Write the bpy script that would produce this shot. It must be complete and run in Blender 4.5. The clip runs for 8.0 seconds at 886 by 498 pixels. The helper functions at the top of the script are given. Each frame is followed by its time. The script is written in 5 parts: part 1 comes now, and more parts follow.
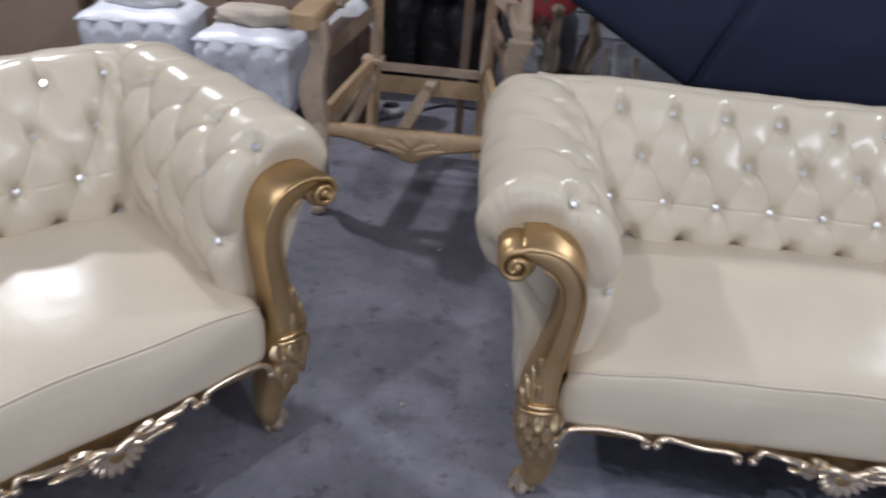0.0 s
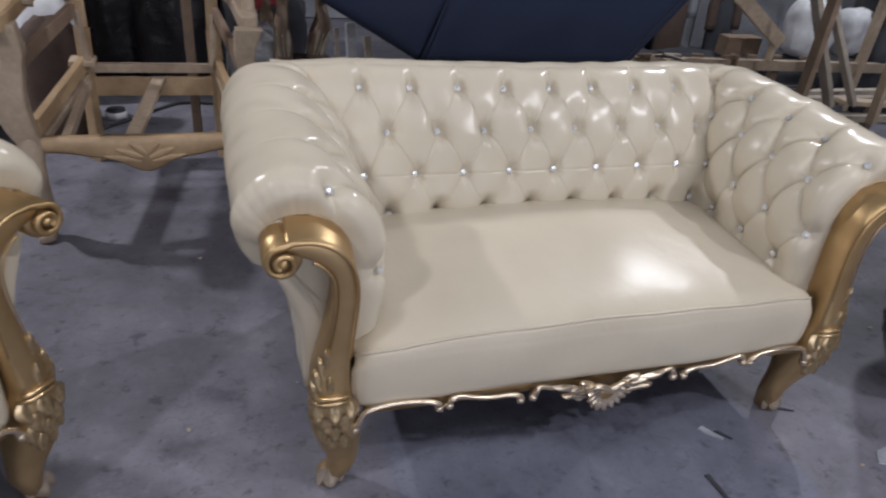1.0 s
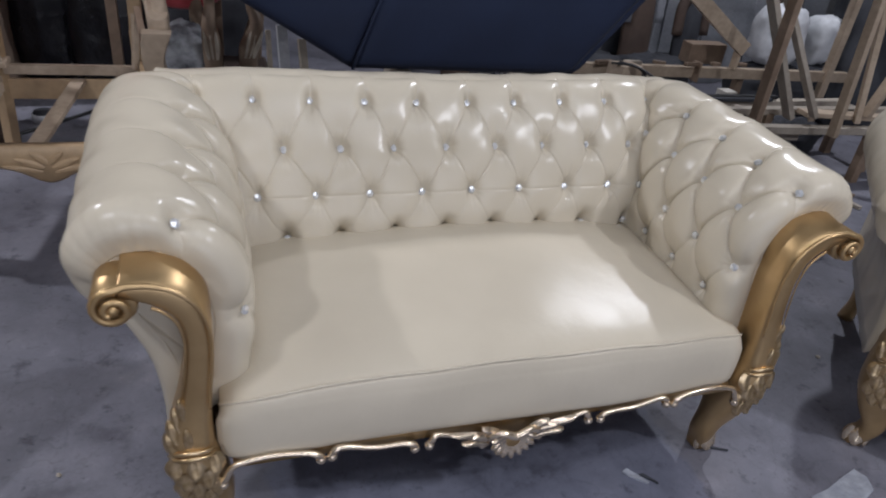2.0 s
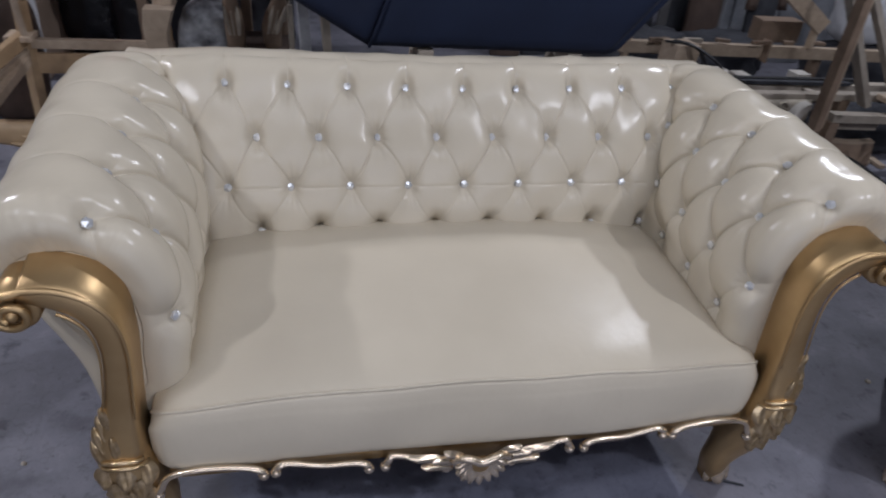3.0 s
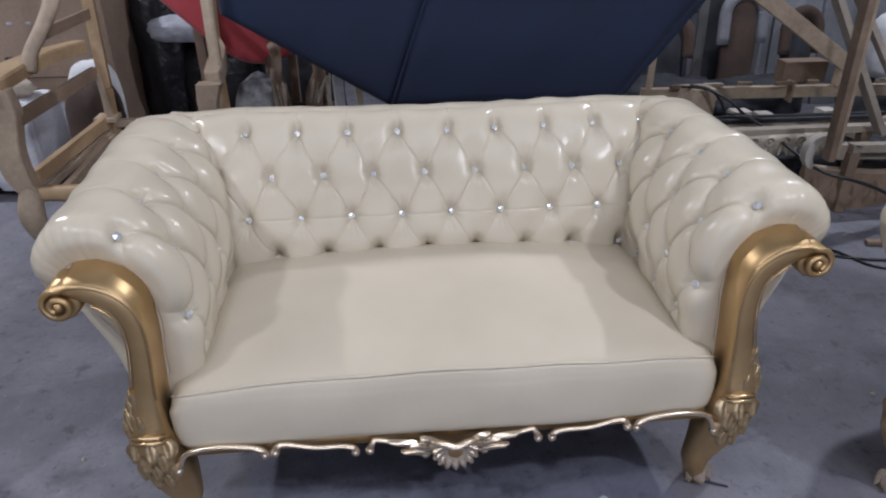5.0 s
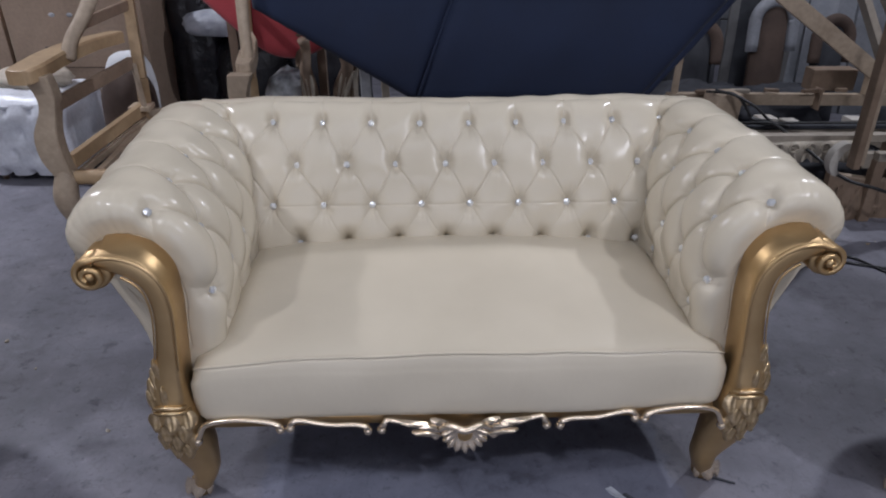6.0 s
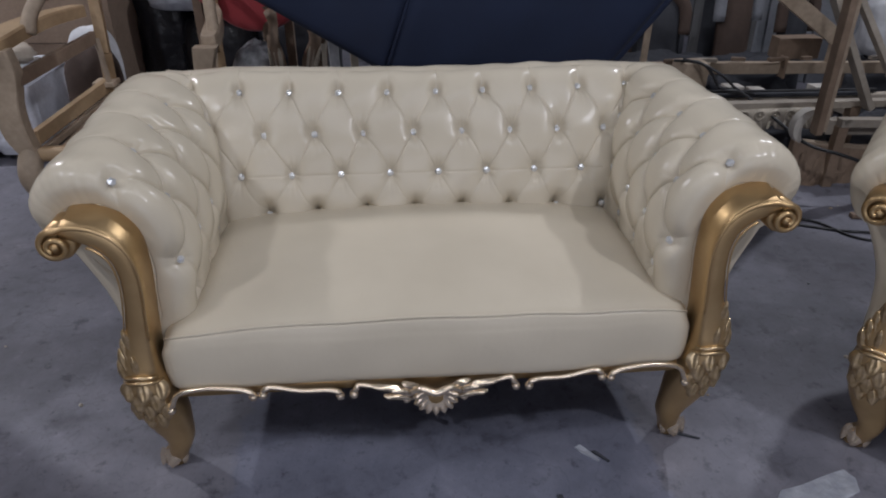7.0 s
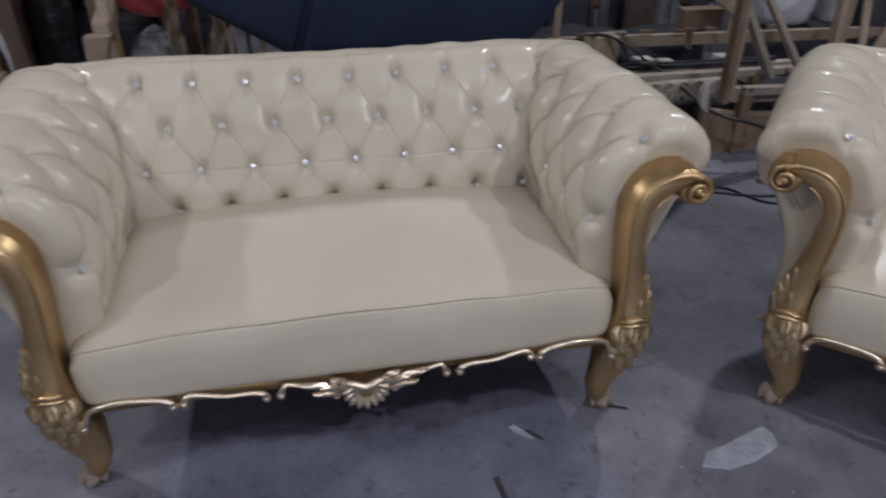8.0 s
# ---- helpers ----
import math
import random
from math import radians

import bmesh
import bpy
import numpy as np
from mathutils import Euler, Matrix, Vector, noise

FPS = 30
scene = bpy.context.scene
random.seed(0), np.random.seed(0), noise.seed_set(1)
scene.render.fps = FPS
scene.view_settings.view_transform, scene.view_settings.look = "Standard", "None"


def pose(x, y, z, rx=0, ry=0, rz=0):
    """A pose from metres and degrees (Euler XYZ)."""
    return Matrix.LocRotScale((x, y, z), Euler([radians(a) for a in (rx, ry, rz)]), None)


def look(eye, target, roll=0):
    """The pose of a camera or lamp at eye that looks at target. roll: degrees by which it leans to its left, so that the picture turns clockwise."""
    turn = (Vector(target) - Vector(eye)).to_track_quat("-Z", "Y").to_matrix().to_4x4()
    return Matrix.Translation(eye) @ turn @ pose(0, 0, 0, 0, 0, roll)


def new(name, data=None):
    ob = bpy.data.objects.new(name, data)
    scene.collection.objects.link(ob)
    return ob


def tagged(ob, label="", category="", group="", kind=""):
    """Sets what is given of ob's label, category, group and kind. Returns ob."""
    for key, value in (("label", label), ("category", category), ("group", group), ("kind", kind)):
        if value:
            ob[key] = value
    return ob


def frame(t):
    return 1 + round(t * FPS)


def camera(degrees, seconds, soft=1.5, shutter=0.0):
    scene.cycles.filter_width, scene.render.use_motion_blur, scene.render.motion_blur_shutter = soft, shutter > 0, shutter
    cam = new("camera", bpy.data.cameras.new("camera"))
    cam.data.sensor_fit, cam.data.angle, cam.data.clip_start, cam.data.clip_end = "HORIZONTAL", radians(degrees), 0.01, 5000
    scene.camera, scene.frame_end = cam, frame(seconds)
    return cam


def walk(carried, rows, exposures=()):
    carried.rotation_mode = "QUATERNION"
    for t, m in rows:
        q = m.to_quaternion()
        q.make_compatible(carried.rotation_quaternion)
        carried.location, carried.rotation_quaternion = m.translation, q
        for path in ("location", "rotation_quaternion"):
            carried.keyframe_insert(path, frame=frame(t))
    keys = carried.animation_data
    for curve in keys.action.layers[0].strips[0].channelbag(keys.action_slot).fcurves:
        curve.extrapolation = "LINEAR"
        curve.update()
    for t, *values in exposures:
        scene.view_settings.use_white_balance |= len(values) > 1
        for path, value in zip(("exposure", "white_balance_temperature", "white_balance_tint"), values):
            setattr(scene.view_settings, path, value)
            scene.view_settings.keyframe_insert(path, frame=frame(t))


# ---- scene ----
cam = camera(66.0, 8.0, soft=2.0, shutter=0.5)
PATH = [
    (0, (-0.914, -1.141, 1.419), (-0.977, 0.567, 0.38), 5.2),
    (0.5, (-0.917, -1.123, 1.425), (-0.645, 0.566, 0.388), 5.7),
    (1, (-0.899, -1.122, 1.421), (-0.309, 0.492, 0.397), 6.3),
    (1.5, (-0.775, -1.09, 1.434), (-0.146, 0.522, 0.432), 7.3),
    (3, (-0.366, -0.922, 1.433), (0.037, 0.691, 0.321), 5.9),
    (3.5, (-0.227, -1.053, 1.437), (-0.055, 0.624, 0.36), 3.6),
    (4, (-0.152, -1.173, 1.441), (0.021, 0.528, 0.404), 2.4),
    (4.5, (-0.148, -1.202, 1.451), (0.054, 0.536, 0.482), -0.2),
    (6, (-0.135, -1.282, 1.433), (-0.04, 0.483, 0.497), 0.4),
    (6.5, (-0.117, -1.302, 1.42), (0.046, 0.437, 0.446), 0.7),
    (7, (-0.112, -1.315, 1.414), (0.045, 0.416, 0.423), 0.3),
    (7.5, (-0.109, -1.309, 1.413), (0.071, 0.409, 0.403), 0.2),
    (8, (-0.091, -1.277, 1.417), (0.268, 0.392, 0.375), 0.4),
]
EXPOSURES = [(0, -0.05, 6290, 13), (0.5, -0.10, 6350, 13), (1.0, -0.10, 6450, 13), (1.5, -0.10, 6370, 12), (3.0, -0.41, 6150, 14), (3.5, -0.32, 6160, 14), (4.0, -0.05, 6190, 13), (4.5, -0.04, 6150, 13), (6, -0.26, 6180, 14), (6.5, -0.48, 6250, 13), (7, -0.50, 6310, 13), (8, -0.50, 6250, 13)]
walk(cam, [(t, look(eye, target, roll)) for t, eye, target, roll in PATH], EXPOSURES)

# ---- world, lamps, exposure ----
world = bpy.data.worlds.new("world")
scene.world = world
world.use_nodes = True
world.node_tree.nodes["Background"].inputs[0].default_value = (0.55, 0.62, 0.8, 1)
world.node_tree.nodes["Background"].inputs[1].default_value = 0.10


def lamp(name, place, aim, watts, size, colour=(1, 1, 1)):
    data = bpy.data.lights.new(name, "AREA")
    data.shape, data.size, data.energy, data.color = "DISK", size, watts, colour
    ob = new(name, data)
    ob.matrix_world = look(place, aim)
    return ob


LAMPS = [
    ((-2.6, -1.4, 3.5), (-1.6, 0.0, 0.0), 41, 0.14, (0.93, 0.95, 1.0)),
    ((2.3, -2.0, 3.6), (0.0, 0.4, 0.4), 57, 0.16, (0.92, 0.94, 1.0)),
    ((3.05, 2.6, 3.7), (1.1, 1.0, 0.3), 77, 0.13, (0.91, 0.94, 1.0)),
    ((-3.7, 2.6, 3.3), (-3.2, 2.2, 0.0), 112, 0.20, (0.94, 0.95, 1.0)),
]
for place, aim, watts, size, colour in LAMPS:
    lamp("lamp", place, aim, watts, size, colour)


# added bluish fill light behind the camera, in an invented opening
front_fill = bpy.data.lights.new("front_fill_light", "AREA")
front_fill.shape, front_fill.size, front_fill.size_y, front_fill.energy, front_fill.color = "RECTANGLE", 4.4, 3.0, 104, (0.84, 0.88, 1.0)
new("front_fill_light", front_fill).matrix_world = look((0, -6.1, 1.7), (0, 0, 1.4))


# added soft fill light under the ceiling behind the camera
overhead_fill = bpy.data.lights.new("overhead_fill_light", "AREA")
overhead_fill.shape, overhead_fill.size, overhead_fill.size_y, overhead_fill.energy, overhead_fill.color = "RECTANGLE", 4.2, 1.6, 62, (0.90, 0.93, 1.0)
new("overhead_fill_light", overhead_fill).matrix_world = look((0.2, -1.9, 4.25), (0.2, -1.2, 0))


# ---- materials ----
def material(name, build):
    m = bpy.data.materials.new(name)
    m.use_nodes = True
    nt = m.node_tree
    build(nt, nt.nodes["Principled BSDF"])
    return m


def node(nt, kind, **props):
    n = nt.nodes.new(kind)
    for k, v in props.items():
        if k in n.inputs:
            n.inputs[k].default_value = v
    return n


def coords(nt, scale=1.0, stretch=(1, 1, 1), world_space=False):
    tc = nt.nodes.new("ShaderNodeNewGeometry") if world_space else nt.nodes.new("ShaderNodeTexCoord")
    mp = nt.nodes.new("ShaderNodeMapping")
    mp.inputs["Scale"].default_value = [scale * v for v in stretch]
    nt.links.new(tc.outputs["Position" if world_space else "Object"], mp.inputs["Vector"])
    return mp.outputs["Vector"]


def ramp(nt, fac, stops):
    r = nt.nodes.new("ShaderNodeValToRGB")
    while len(r.color_ramp.elements) < len(stops):
        r.color_ramp.elements.new(0.5)
    for e, (p, c) in zip(r.color_ramp.elements, stops):
        e.position, e.color = p, (*c, 1) if len(c) == 3 else c
    nt.links.new(fac, r.inputs["Fac"])
    return r.outputs["Color"]


def mix(nt, a, b, fac, mode="MIX"):
    m = nt.nodes.new("ShaderNodeMix")
    m.data_type, m.blend_type = "RGBA", mode
    for sock, v in ((m.inputs[0], fac), (m.inputs[6], a), (m.inputs[7], b)):
        if hasattr(v, "is_linked"):
            nt.links.new(v, sock)
        elif isinstance(v, (int, float)):
            sock.default_value = v
        else:
            sock.default_value = (*v, 1)
    return m.outputs[2]


def noise_fac(nt, vec, scale, detail=4.0, rough=0.55):
    n = node(nt, "ShaderNodeTexNoise", Scale=scale, Detail=detail, Roughness=rough)
    nt.links.new(vec, n.inputs["Vector"])
    return n.outputs["Fac"]


def bump(nt, bsdf, height, strength, distance, base=None):
    b = node(nt, "ShaderNodeBump", Strength=strength, Distance=distance)
    nt.links.new(height, b.inputs["Height"])
    if base is not None:
        nt.links.new(base, b.inputs["Normal"])
    nt.links.new(b.outputs["Normal"], bsdf.inputs["Normal"])
    return b.outputs["Normal"]


def simple(name, dark, light, scale=8, rough=0.6, metal=0.0, bump_s=0.2, bump_d=0.004, fine=60, stretch=(1, 1, 1), sheen=0.0, rough_var=0.12, per_object=0.0):
    def build(nt, b):
        v = coords(nt, 1.0, stretch)
        big = noise_fac(nt, v, scale, 5)
        small = noise_fac(nt, v, fine, 4)
        col = ramp(nt, big, [(0.3, dark), (0.7, light)])
        grain = ramp(nt, small, [(0.25, (0.72, 0.72, 0.72)), (0.7, (1.06, 1.06, 1.06))])
        col = mix(nt, col, grain, 0.55, "MULTIPLY")
        if per_object:
            oi = nt.nodes.new("ShaderNodeObjectInfo")
            tone = ramp(nt, oi.outputs["Random"], [(0.0, (1 - per_object,) * 3), (1.0, (1 + per_object * 0.4,) * 3)])
            col = mix(nt, col, tone, 1.0, "MULTIPLY")
        nt.links.new(col, b.inputs["Base Color"])
        r = nt.nodes.new("ShaderNodeMapRange")
        r.inputs["To Min"].default_value, r.inputs["To Max"].default_value = rough - rough_var, rough + rough_var
        nt.links.new(big, r.inputs["Value"])
        nt.links.new(r.outputs["Result"], b.inputs["Roughness"])
        b.inputs["Metallic"].default_value = metal
        if sheen:
            b.inputs["Sheen Weight"].default_value = sheen
        if bump_s:
            bump(nt, b, small, bump_s, bump_d)
    return material(name, build)


def leather_build(nt, b, low=0.220, high=0.258, spec=0.28):
    v = coords(nt)
    big = noise_fac(nt, v, 3.0, 3)
    pores = node(nt, "ShaderNodeTexVoronoi", Scale=420.0)
    nt.links.new(v, pores.inputs["Vector"])
    fine = noise_fac(nt, v, 60, 4)
    wr = noise_fac(nt, v, 14, 3)
    col = ramp(nt, big, [(0.3, (0.549, 0.486, 0.379)), (0.7, (0.619, 0.551, 0.435))])
    nt.links.new(col, b.inputs["Base Color"])
    r = nt.nodes.new("ShaderNodeMapRange")
    r.inputs["To Min"].default_value, r.inputs["To Max"].default_value = low, high
    nt.links.new(fine, r.inputs["Value"])
    nt.links.new(r.outputs["Result"], b.inputs["Roughness"])
    b.inputs["Specular IOR Level"].default_value = spec
    n1 = bump(nt, b, pores.outputs["Distance"], 0.10, 0.0006)
    n2 = bump(nt, b, wr, 0.25, 0.006, n1)
    bump(nt, b, fine, 0.10, 0.0012, n2)


LEATHER = material("cream_leather", leather_build)
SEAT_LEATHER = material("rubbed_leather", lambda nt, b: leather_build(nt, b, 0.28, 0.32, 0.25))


def gold_build(nt, b):
    v = coords(nt)
    big = noise_fac(nt, v, 6, 4)
    fine = noise_fac(nt, v, 90, 4)
    col = ramp(nt, big, [(0.3, (0.45, 0.300, 0.140)), (0.7, (0.60, 0.420, 0.220))])
    nt.links.new(col, b.inputs["Base Color"])
    b.inputs["Metallic"].default_value = 0.88
    r = nt.nodes.new("ShaderNodeMapRange")
    r.inputs["To Min"].default_value, r.inputs["To Max"].default_value = 0.35, 0.46
    nt.links.new(fine, r.inputs["Value"])
    nt.links.new(r.outputs["Result"], b.inputs["Roughness"])
    n1 = bump(nt, b, fine, 0.06, 0.001)
    bump(nt, b, big, 0.10, 0.004, n1)


GOLD = material("gold_paint", gold_build)


def gilt_build(nt, b):
    v = coords(nt)
    fine = noise_fac(nt, v, 120, 4)
    col = ramp(nt, fine, [(0.3, (0.74, 0.59, 0.42)), (0.7, (0.90, 0.77, 0.60))])
    nt.links.new(col, b.inputs["Base Color"])
    b.inputs["Metallic"].default_value = 0.93
    b.inputs["Roughness"].default_value = 0.24
    bump(nt, b, fine, 0.1, 0.001)


GILT = material("bright_gilt", gilt_build)
LEAF_GOLD = simple("carved_gold", (0.50, 0.345, 0.17), (0.76, 0.585, 0.36), 70, 0.30, 0.9, 0.15, 0.001, 160, rough_var=0.05)


def floor_build(nt, b):
    v = coords(nt, 1.0, (1, 1, 1), True)
    big = noise_fac(nt, v, 0.9, 6, 0.6)
    mid = noise_fac(nt, v, 5.0, 8, 0.65)
    fine = noise_fac(nt, v, 70, 5, 0.7)
    col = ramp(nt, mid, [(0.25, (0.106, 0.106, 0.128)), (0.5, (0.168, 0.166, 0.197)), (0.8, (0.250, 0.244, 0.277))])
    stain = ramp(nt, big, [(0.35, (0.62, 0.60, 0.60)), (0.55, (1.0, 1.0, 1.0)), (0.75, (1.18, 1.16, 1.15))])
    col = mix(nt, col, stain, 0.8, "MULTIPLY")
    speck = ramp(nt, fine, [(0.28, (0.6, 0.6, 0.6)), (0.42, (1, 1, 1)), (0.7, (1.0, 1.0, 1.0)), (0.8, (1.35, 1.32, 1.28))])
    col = mix(nt, col, speck, 0.85, "MULTIPLY")
    vor = node(nt, "ShaderNodeTexVoronoi", Scale=2.3)
    vor.feature = "DISTANCE_TO_EDGE"
    warp = nt.nodes.new("ShaderNodeVectorMath")
    warp.operation = "ADD"
    wn = node(nt, "ShaderNodeTexNoise", Scale=3.0, Detail=5.0)
    nt.links.new(v, wn.inputs["Vector"])
    nt.links.new(v, warp.inputs[0])
    nt.links.new(wn.outputs["Color"], warp.inputs[1])
    nt.links.new(warp.outputs[0], vor.inputs["Vector"])
    crack = ramp(nt, vor.outputs["Distance"], [(0.0, (0.55, 0.54, 0.54)), (0.012, (1, 1, 1))])
    col = mix(nt, col, crack, 0.35, "MULTIPLY")
    # bluer, slightly darker patch on the floor before the loveseat, with a ragged edge
    sep = nt.nodes.new("ShaderNodeSeparateXYZ")
    ragged = nt.nodes.new("ShaderNodeVectorMath")
    ragged.operation = "MULTIPLY_ADD"
    rn = node(nt, "ShaderNodeTexNoise", Scale=9.0, Detail=6.0, Roughness=0.6)
    nt.links.new(v, rn.inputs["Vector"])
    nt.links.new(rn.outputs["Color"], ragged.inputs[0])
    ragged.inputs[1].default_value = (0.16, 0.16, 0)
    nt.links.new(v, ragged.inputs[2])
    nt.links.new(ragged.outputs[0], sep.inputs[0])

    def inside(sock, centre, half):
        a = nt.nodes.new("ShaderNodeMath")
        a.operation = "SUBTRACT"
        nt.links.new(sock, a.inputs[0])
        a.inputs[1].default_value = centre
        c = nt.nodes.new("ShaderNodeMath")
        c.operation = "ABSOLUTE"
        nt.links.new(a.outputs[0], c.inputs[0])
        d = nt.nodes.new("ShaderNodeMapRange")
        d.inputs["From Min"].default_value, d.inputs["From Max"].default_value = half - 0.012, half + 0.012
        d.inputs["To Min"].default_value, d.inputs["To Max"].default_value = 1.0, 0.0
        nt.links.new(c.outputs[0], d.inputs["Value"])
        return d.outputs["Result"]

    both = nt.nodes.new("ShaderNodeMath")
    both.operation = "MULTIPLY"
    nt.links.new(inside(sep.outputs["X"], 0.10, 0.565), both.inputs[0])
    nt.links.new(inside(sep.outputs["Y"], -0.75, 1.15), both.inputs[1])
    blue_patch = mix(nt, (1, 1, 1), (0.89, 0.94, 1.04), both.outputs[0])
    col = mix(nt, col, blue_patch, 1.0, "MULTIPLY")
    blot = ramp(nt, noise_fac(nt, v, 13, 6, 0.7), [(0.33, (0.50, 0.50, 0.52)), (0.43, (1, 1, 1)), (0.60, (1, 1, 1)), (0.72, (1.30, 1.28, 1.26))])
    col = mix(nt, col, blot, 0.95, "MULTIPLY")
    pits = ramp(nt, noise_fac(nt, v, 38, 5, 0.7), [(0.30, (0.5, 0.5, 0.52)), (0.38, (1, 1, 1)), (0.64, (1, 1, 1)), (0.74, (1.3, 1.3, 1.3))])
    col = mix(nt, col, pits, 0.95, "MULTIPLY")
    scr = noise_fac(nt, coords(nt, 1.0, (26, 3, 1), True), 2.0, 5, 0.7)
    col = mix(nt, col, ramp(nt, scr, [(0.30, (0.75, 0.75, 0.77)), (0.40, (1, 1, 1)), (0.68, (1, 1, 1)), (0.76, (1.2, 1.2, 1.2))]), 0.5, "MULTIPLY")
    oil = ramp(nt, noise_fac(nt, v, 2.6, 9, 0.68), [(0.36, (0.58, 0.57, 0.58)), (0.44, (1, 1, 1)), (0.58, (1, 1, 1)), (0.68, (1.22, 1.20, 1.18))])
    col = mix(nt, col, oil, 0.8, "MULTIPLY")
    dust = ramp(nt, noise_fac(nt, v, 120, 3, 0.8), [(0.66, (1, 1, 1)), (0.74, (1.7, 1.68, 1.62))])
    col = mix(nt, col, dust, 0.5, "MULTIPLY")
    nt.links.new(col, b.inputs["Base Color"])
    r = nt.nodes.new("ShaderNodeMapRange")
    r.inputs["To Min"].default_value, r.inputs["To Max"].default_value = 0.48, 0.8
    nt.links.new(mid, r.inputs["Value"])
    nt.links.new(r.outputs["Result"], b.inputs["Roughness"])
    n1 = bump(nt, b, fine, 0.25, 0.003)
    bump(nt, b, mid, 0.25, 0.012, n1)


CONCRETE = material("worn_concrete", floor_build)
WOOD = simple("raw_wood", (0.345, 0.262, 0.185), (0.50, 0.395, 0.29), 5, 0.62, 0, 0.3, 0.003, 40, (1, 1, 1), per_object=0.25)
WOOD_WARM = simple("varnished_wood", (0.37, 0.245, 0.135), (0.52, 0.365, 0.21), 6, 0.5, 0, 0.25, 0.003, 40, per_object=0.2)
WOOD_DARK = simple("brown_wood", (0.17, 0.115, 0.078), (0.28, 0.20, 0.14), 6, 0.6, 0, 0.3, 0.003, 40, per_object=0.2)
WOOD_GREY = simple("weathered_wood", (0.34, 0.29, 0.235), (0.48, 0.42, 0.345), 6, 0.7, 0, 0.3, 0.003, 40, per_object=0.3)
NAVY = simple("navy_velvet", (0.006, 0.012, 0.036), (0.012, 0.022, 0.058), 2.5, 0.78, 0, 0.25, 0.002, 240, sheen=0.03)
RED = simple("red_fabric", (0.52, 0.06, 0.075), (0.66, 0.10, 0.115), 4, 0.7, 0, 0.2, 0.003, 150, sheen=0.2)
WHITE_VINYL = simple("white_vinyl", (0.60, 0.62, 0.68), (0.76, 0.77, 0.82), 5, 0.35, 0, 0.15, 0.003, 60)
WHITE_CLOTH = simple("white_cloth", (0.55, 0.56, 0.58), (0.74, 0.74, 0.76), 6, 0.75, 0, 0.4, 0.008, 22)
BLACK_PLASTIC = simple("black_plastic", (0.006, 0.006, 0.008), (0.016, 0.016, 0.020), 5, 0.3, 0, 0.6, 0.02, 16)
CARDBOARD = simple("cardboard", (0.25, 0.18, 0.13), (0.34, 0.25, 0.185), 3, 0.8, 0, 0.2, 0.003, 50)
GREY_FABRIC = simple("grey_print", (0.012, 0.015, 0.024), (0.40, 0.41, 0.43), 14, 0.6, 0, 0.3, 0.006, 30)
DARK_CLOTH = simple("dark_cloth", (0.018, 0.019, 0.025), (0.055, 0.057, 0.066), 4, 0.85, 0, 0.4, 0.006, 30)
BROWN_CLOTH = simple("brown_cloth", (0.05, 0.032, 0.025), (0.10, 0.066, 0.05), 4, 0.85, 0, 0.4, 0.006, 30)
CABLE = simple("black_rubber", (0.010, 0.010, 0.011), (0.022, 0.022, 0.024), 12, 0.45, 0, 0.1, 0.001, 60)
WALL = simple("grey_block", (0.19, 0.20, 0.225), (0.32, 0.325, 0.35), 3, 0.85, 0, 0.4, 0.004, 45, per_object=0.25)
PLASTER = simple("dirty_plaster", (0.09, 0.088, 0.09), (0.17, 0.165, 0.165), 1.2, 0.9, 0, 0.3, 0.004, 30)
# pale so that the unseen walls and ceiling bounce light
BOUNCE_WALL = simple("pale_bounce_wall", (0.34, 0.34, 0.34), (0.42, 0.415, 0.41), 1.5, 0.9, 0, 0.2, 0.004, 30)
PAPER = simple("torn_paper", (0.26, 0.265, 0.28), (0.40, 0.40, 0.42), 12, 0.8, 0, 0.2, 0.002, 60)
SCRAP = simple("crumpled_paper", (0.27, 0.285, 0.33), (0.46, 0.475, 0.52), 14, 0.6, 0, 0.8, 0.012, 26)
SAWN_PALE = simple("pale_sawn_wood", (0.46, 0.42, 0.37), (0.66, 0.62, 0.56), 6, 0.6, 0, 0.3, 0.003, 40, per_object=0.2)
PALE_GILT = simple("pale_gilt_wood", (0.34, 0.295, 0.235), (0.55, 0.49, 0.40), 18, 0.45, 0.25, 0.2, 0.002, 80)
METAL = simple("steel", (0.4, 0.4, 0.42), (0.6, 0.6, 0.62), 8, 0.3, 1.0, 0.1, 0.001, 60)


def crystal_build(nt, b):
    b.inputs["Base Color"].default_value = (0.78, 0.79, 0.80, 1)
    b.inputs["Metallic"].default_value = 0.5
    b.inputs["Roughness"].default_value = 0.12


CRYSTAL = material("crystal", crystal_build)


# ---- mesh helpers ----
def link(name, bm, mat, parent=None, label="", smooth=True):
    me = bpy.data.meshes.new(name)
    bmesh.ops.recalc_face_normals(bm, faces=bm.faces)
    bm.to_mesh(me)
    bm.free()
    if smooth:
        for p in me.polygons:
            p.use_smooth = True
    me.materials.append(mat)
    ob = new(name, me)
    if parent is not None:
        ob.parent = parent
    if label:
        tagged(ob, label)
    return ob


def part(name, bm, mat, parent, label="", smooth=True):
    return link(name, bm, mat, parent, label, smooth)


def thing(name, label, category, m=None, group="", kind=""):
    ob = new(name)
    ob.empty_display_size = 0.1
    if m is not None:
        ob.matrix_basis = m
    return tagged(ob, label, category, group, kind)


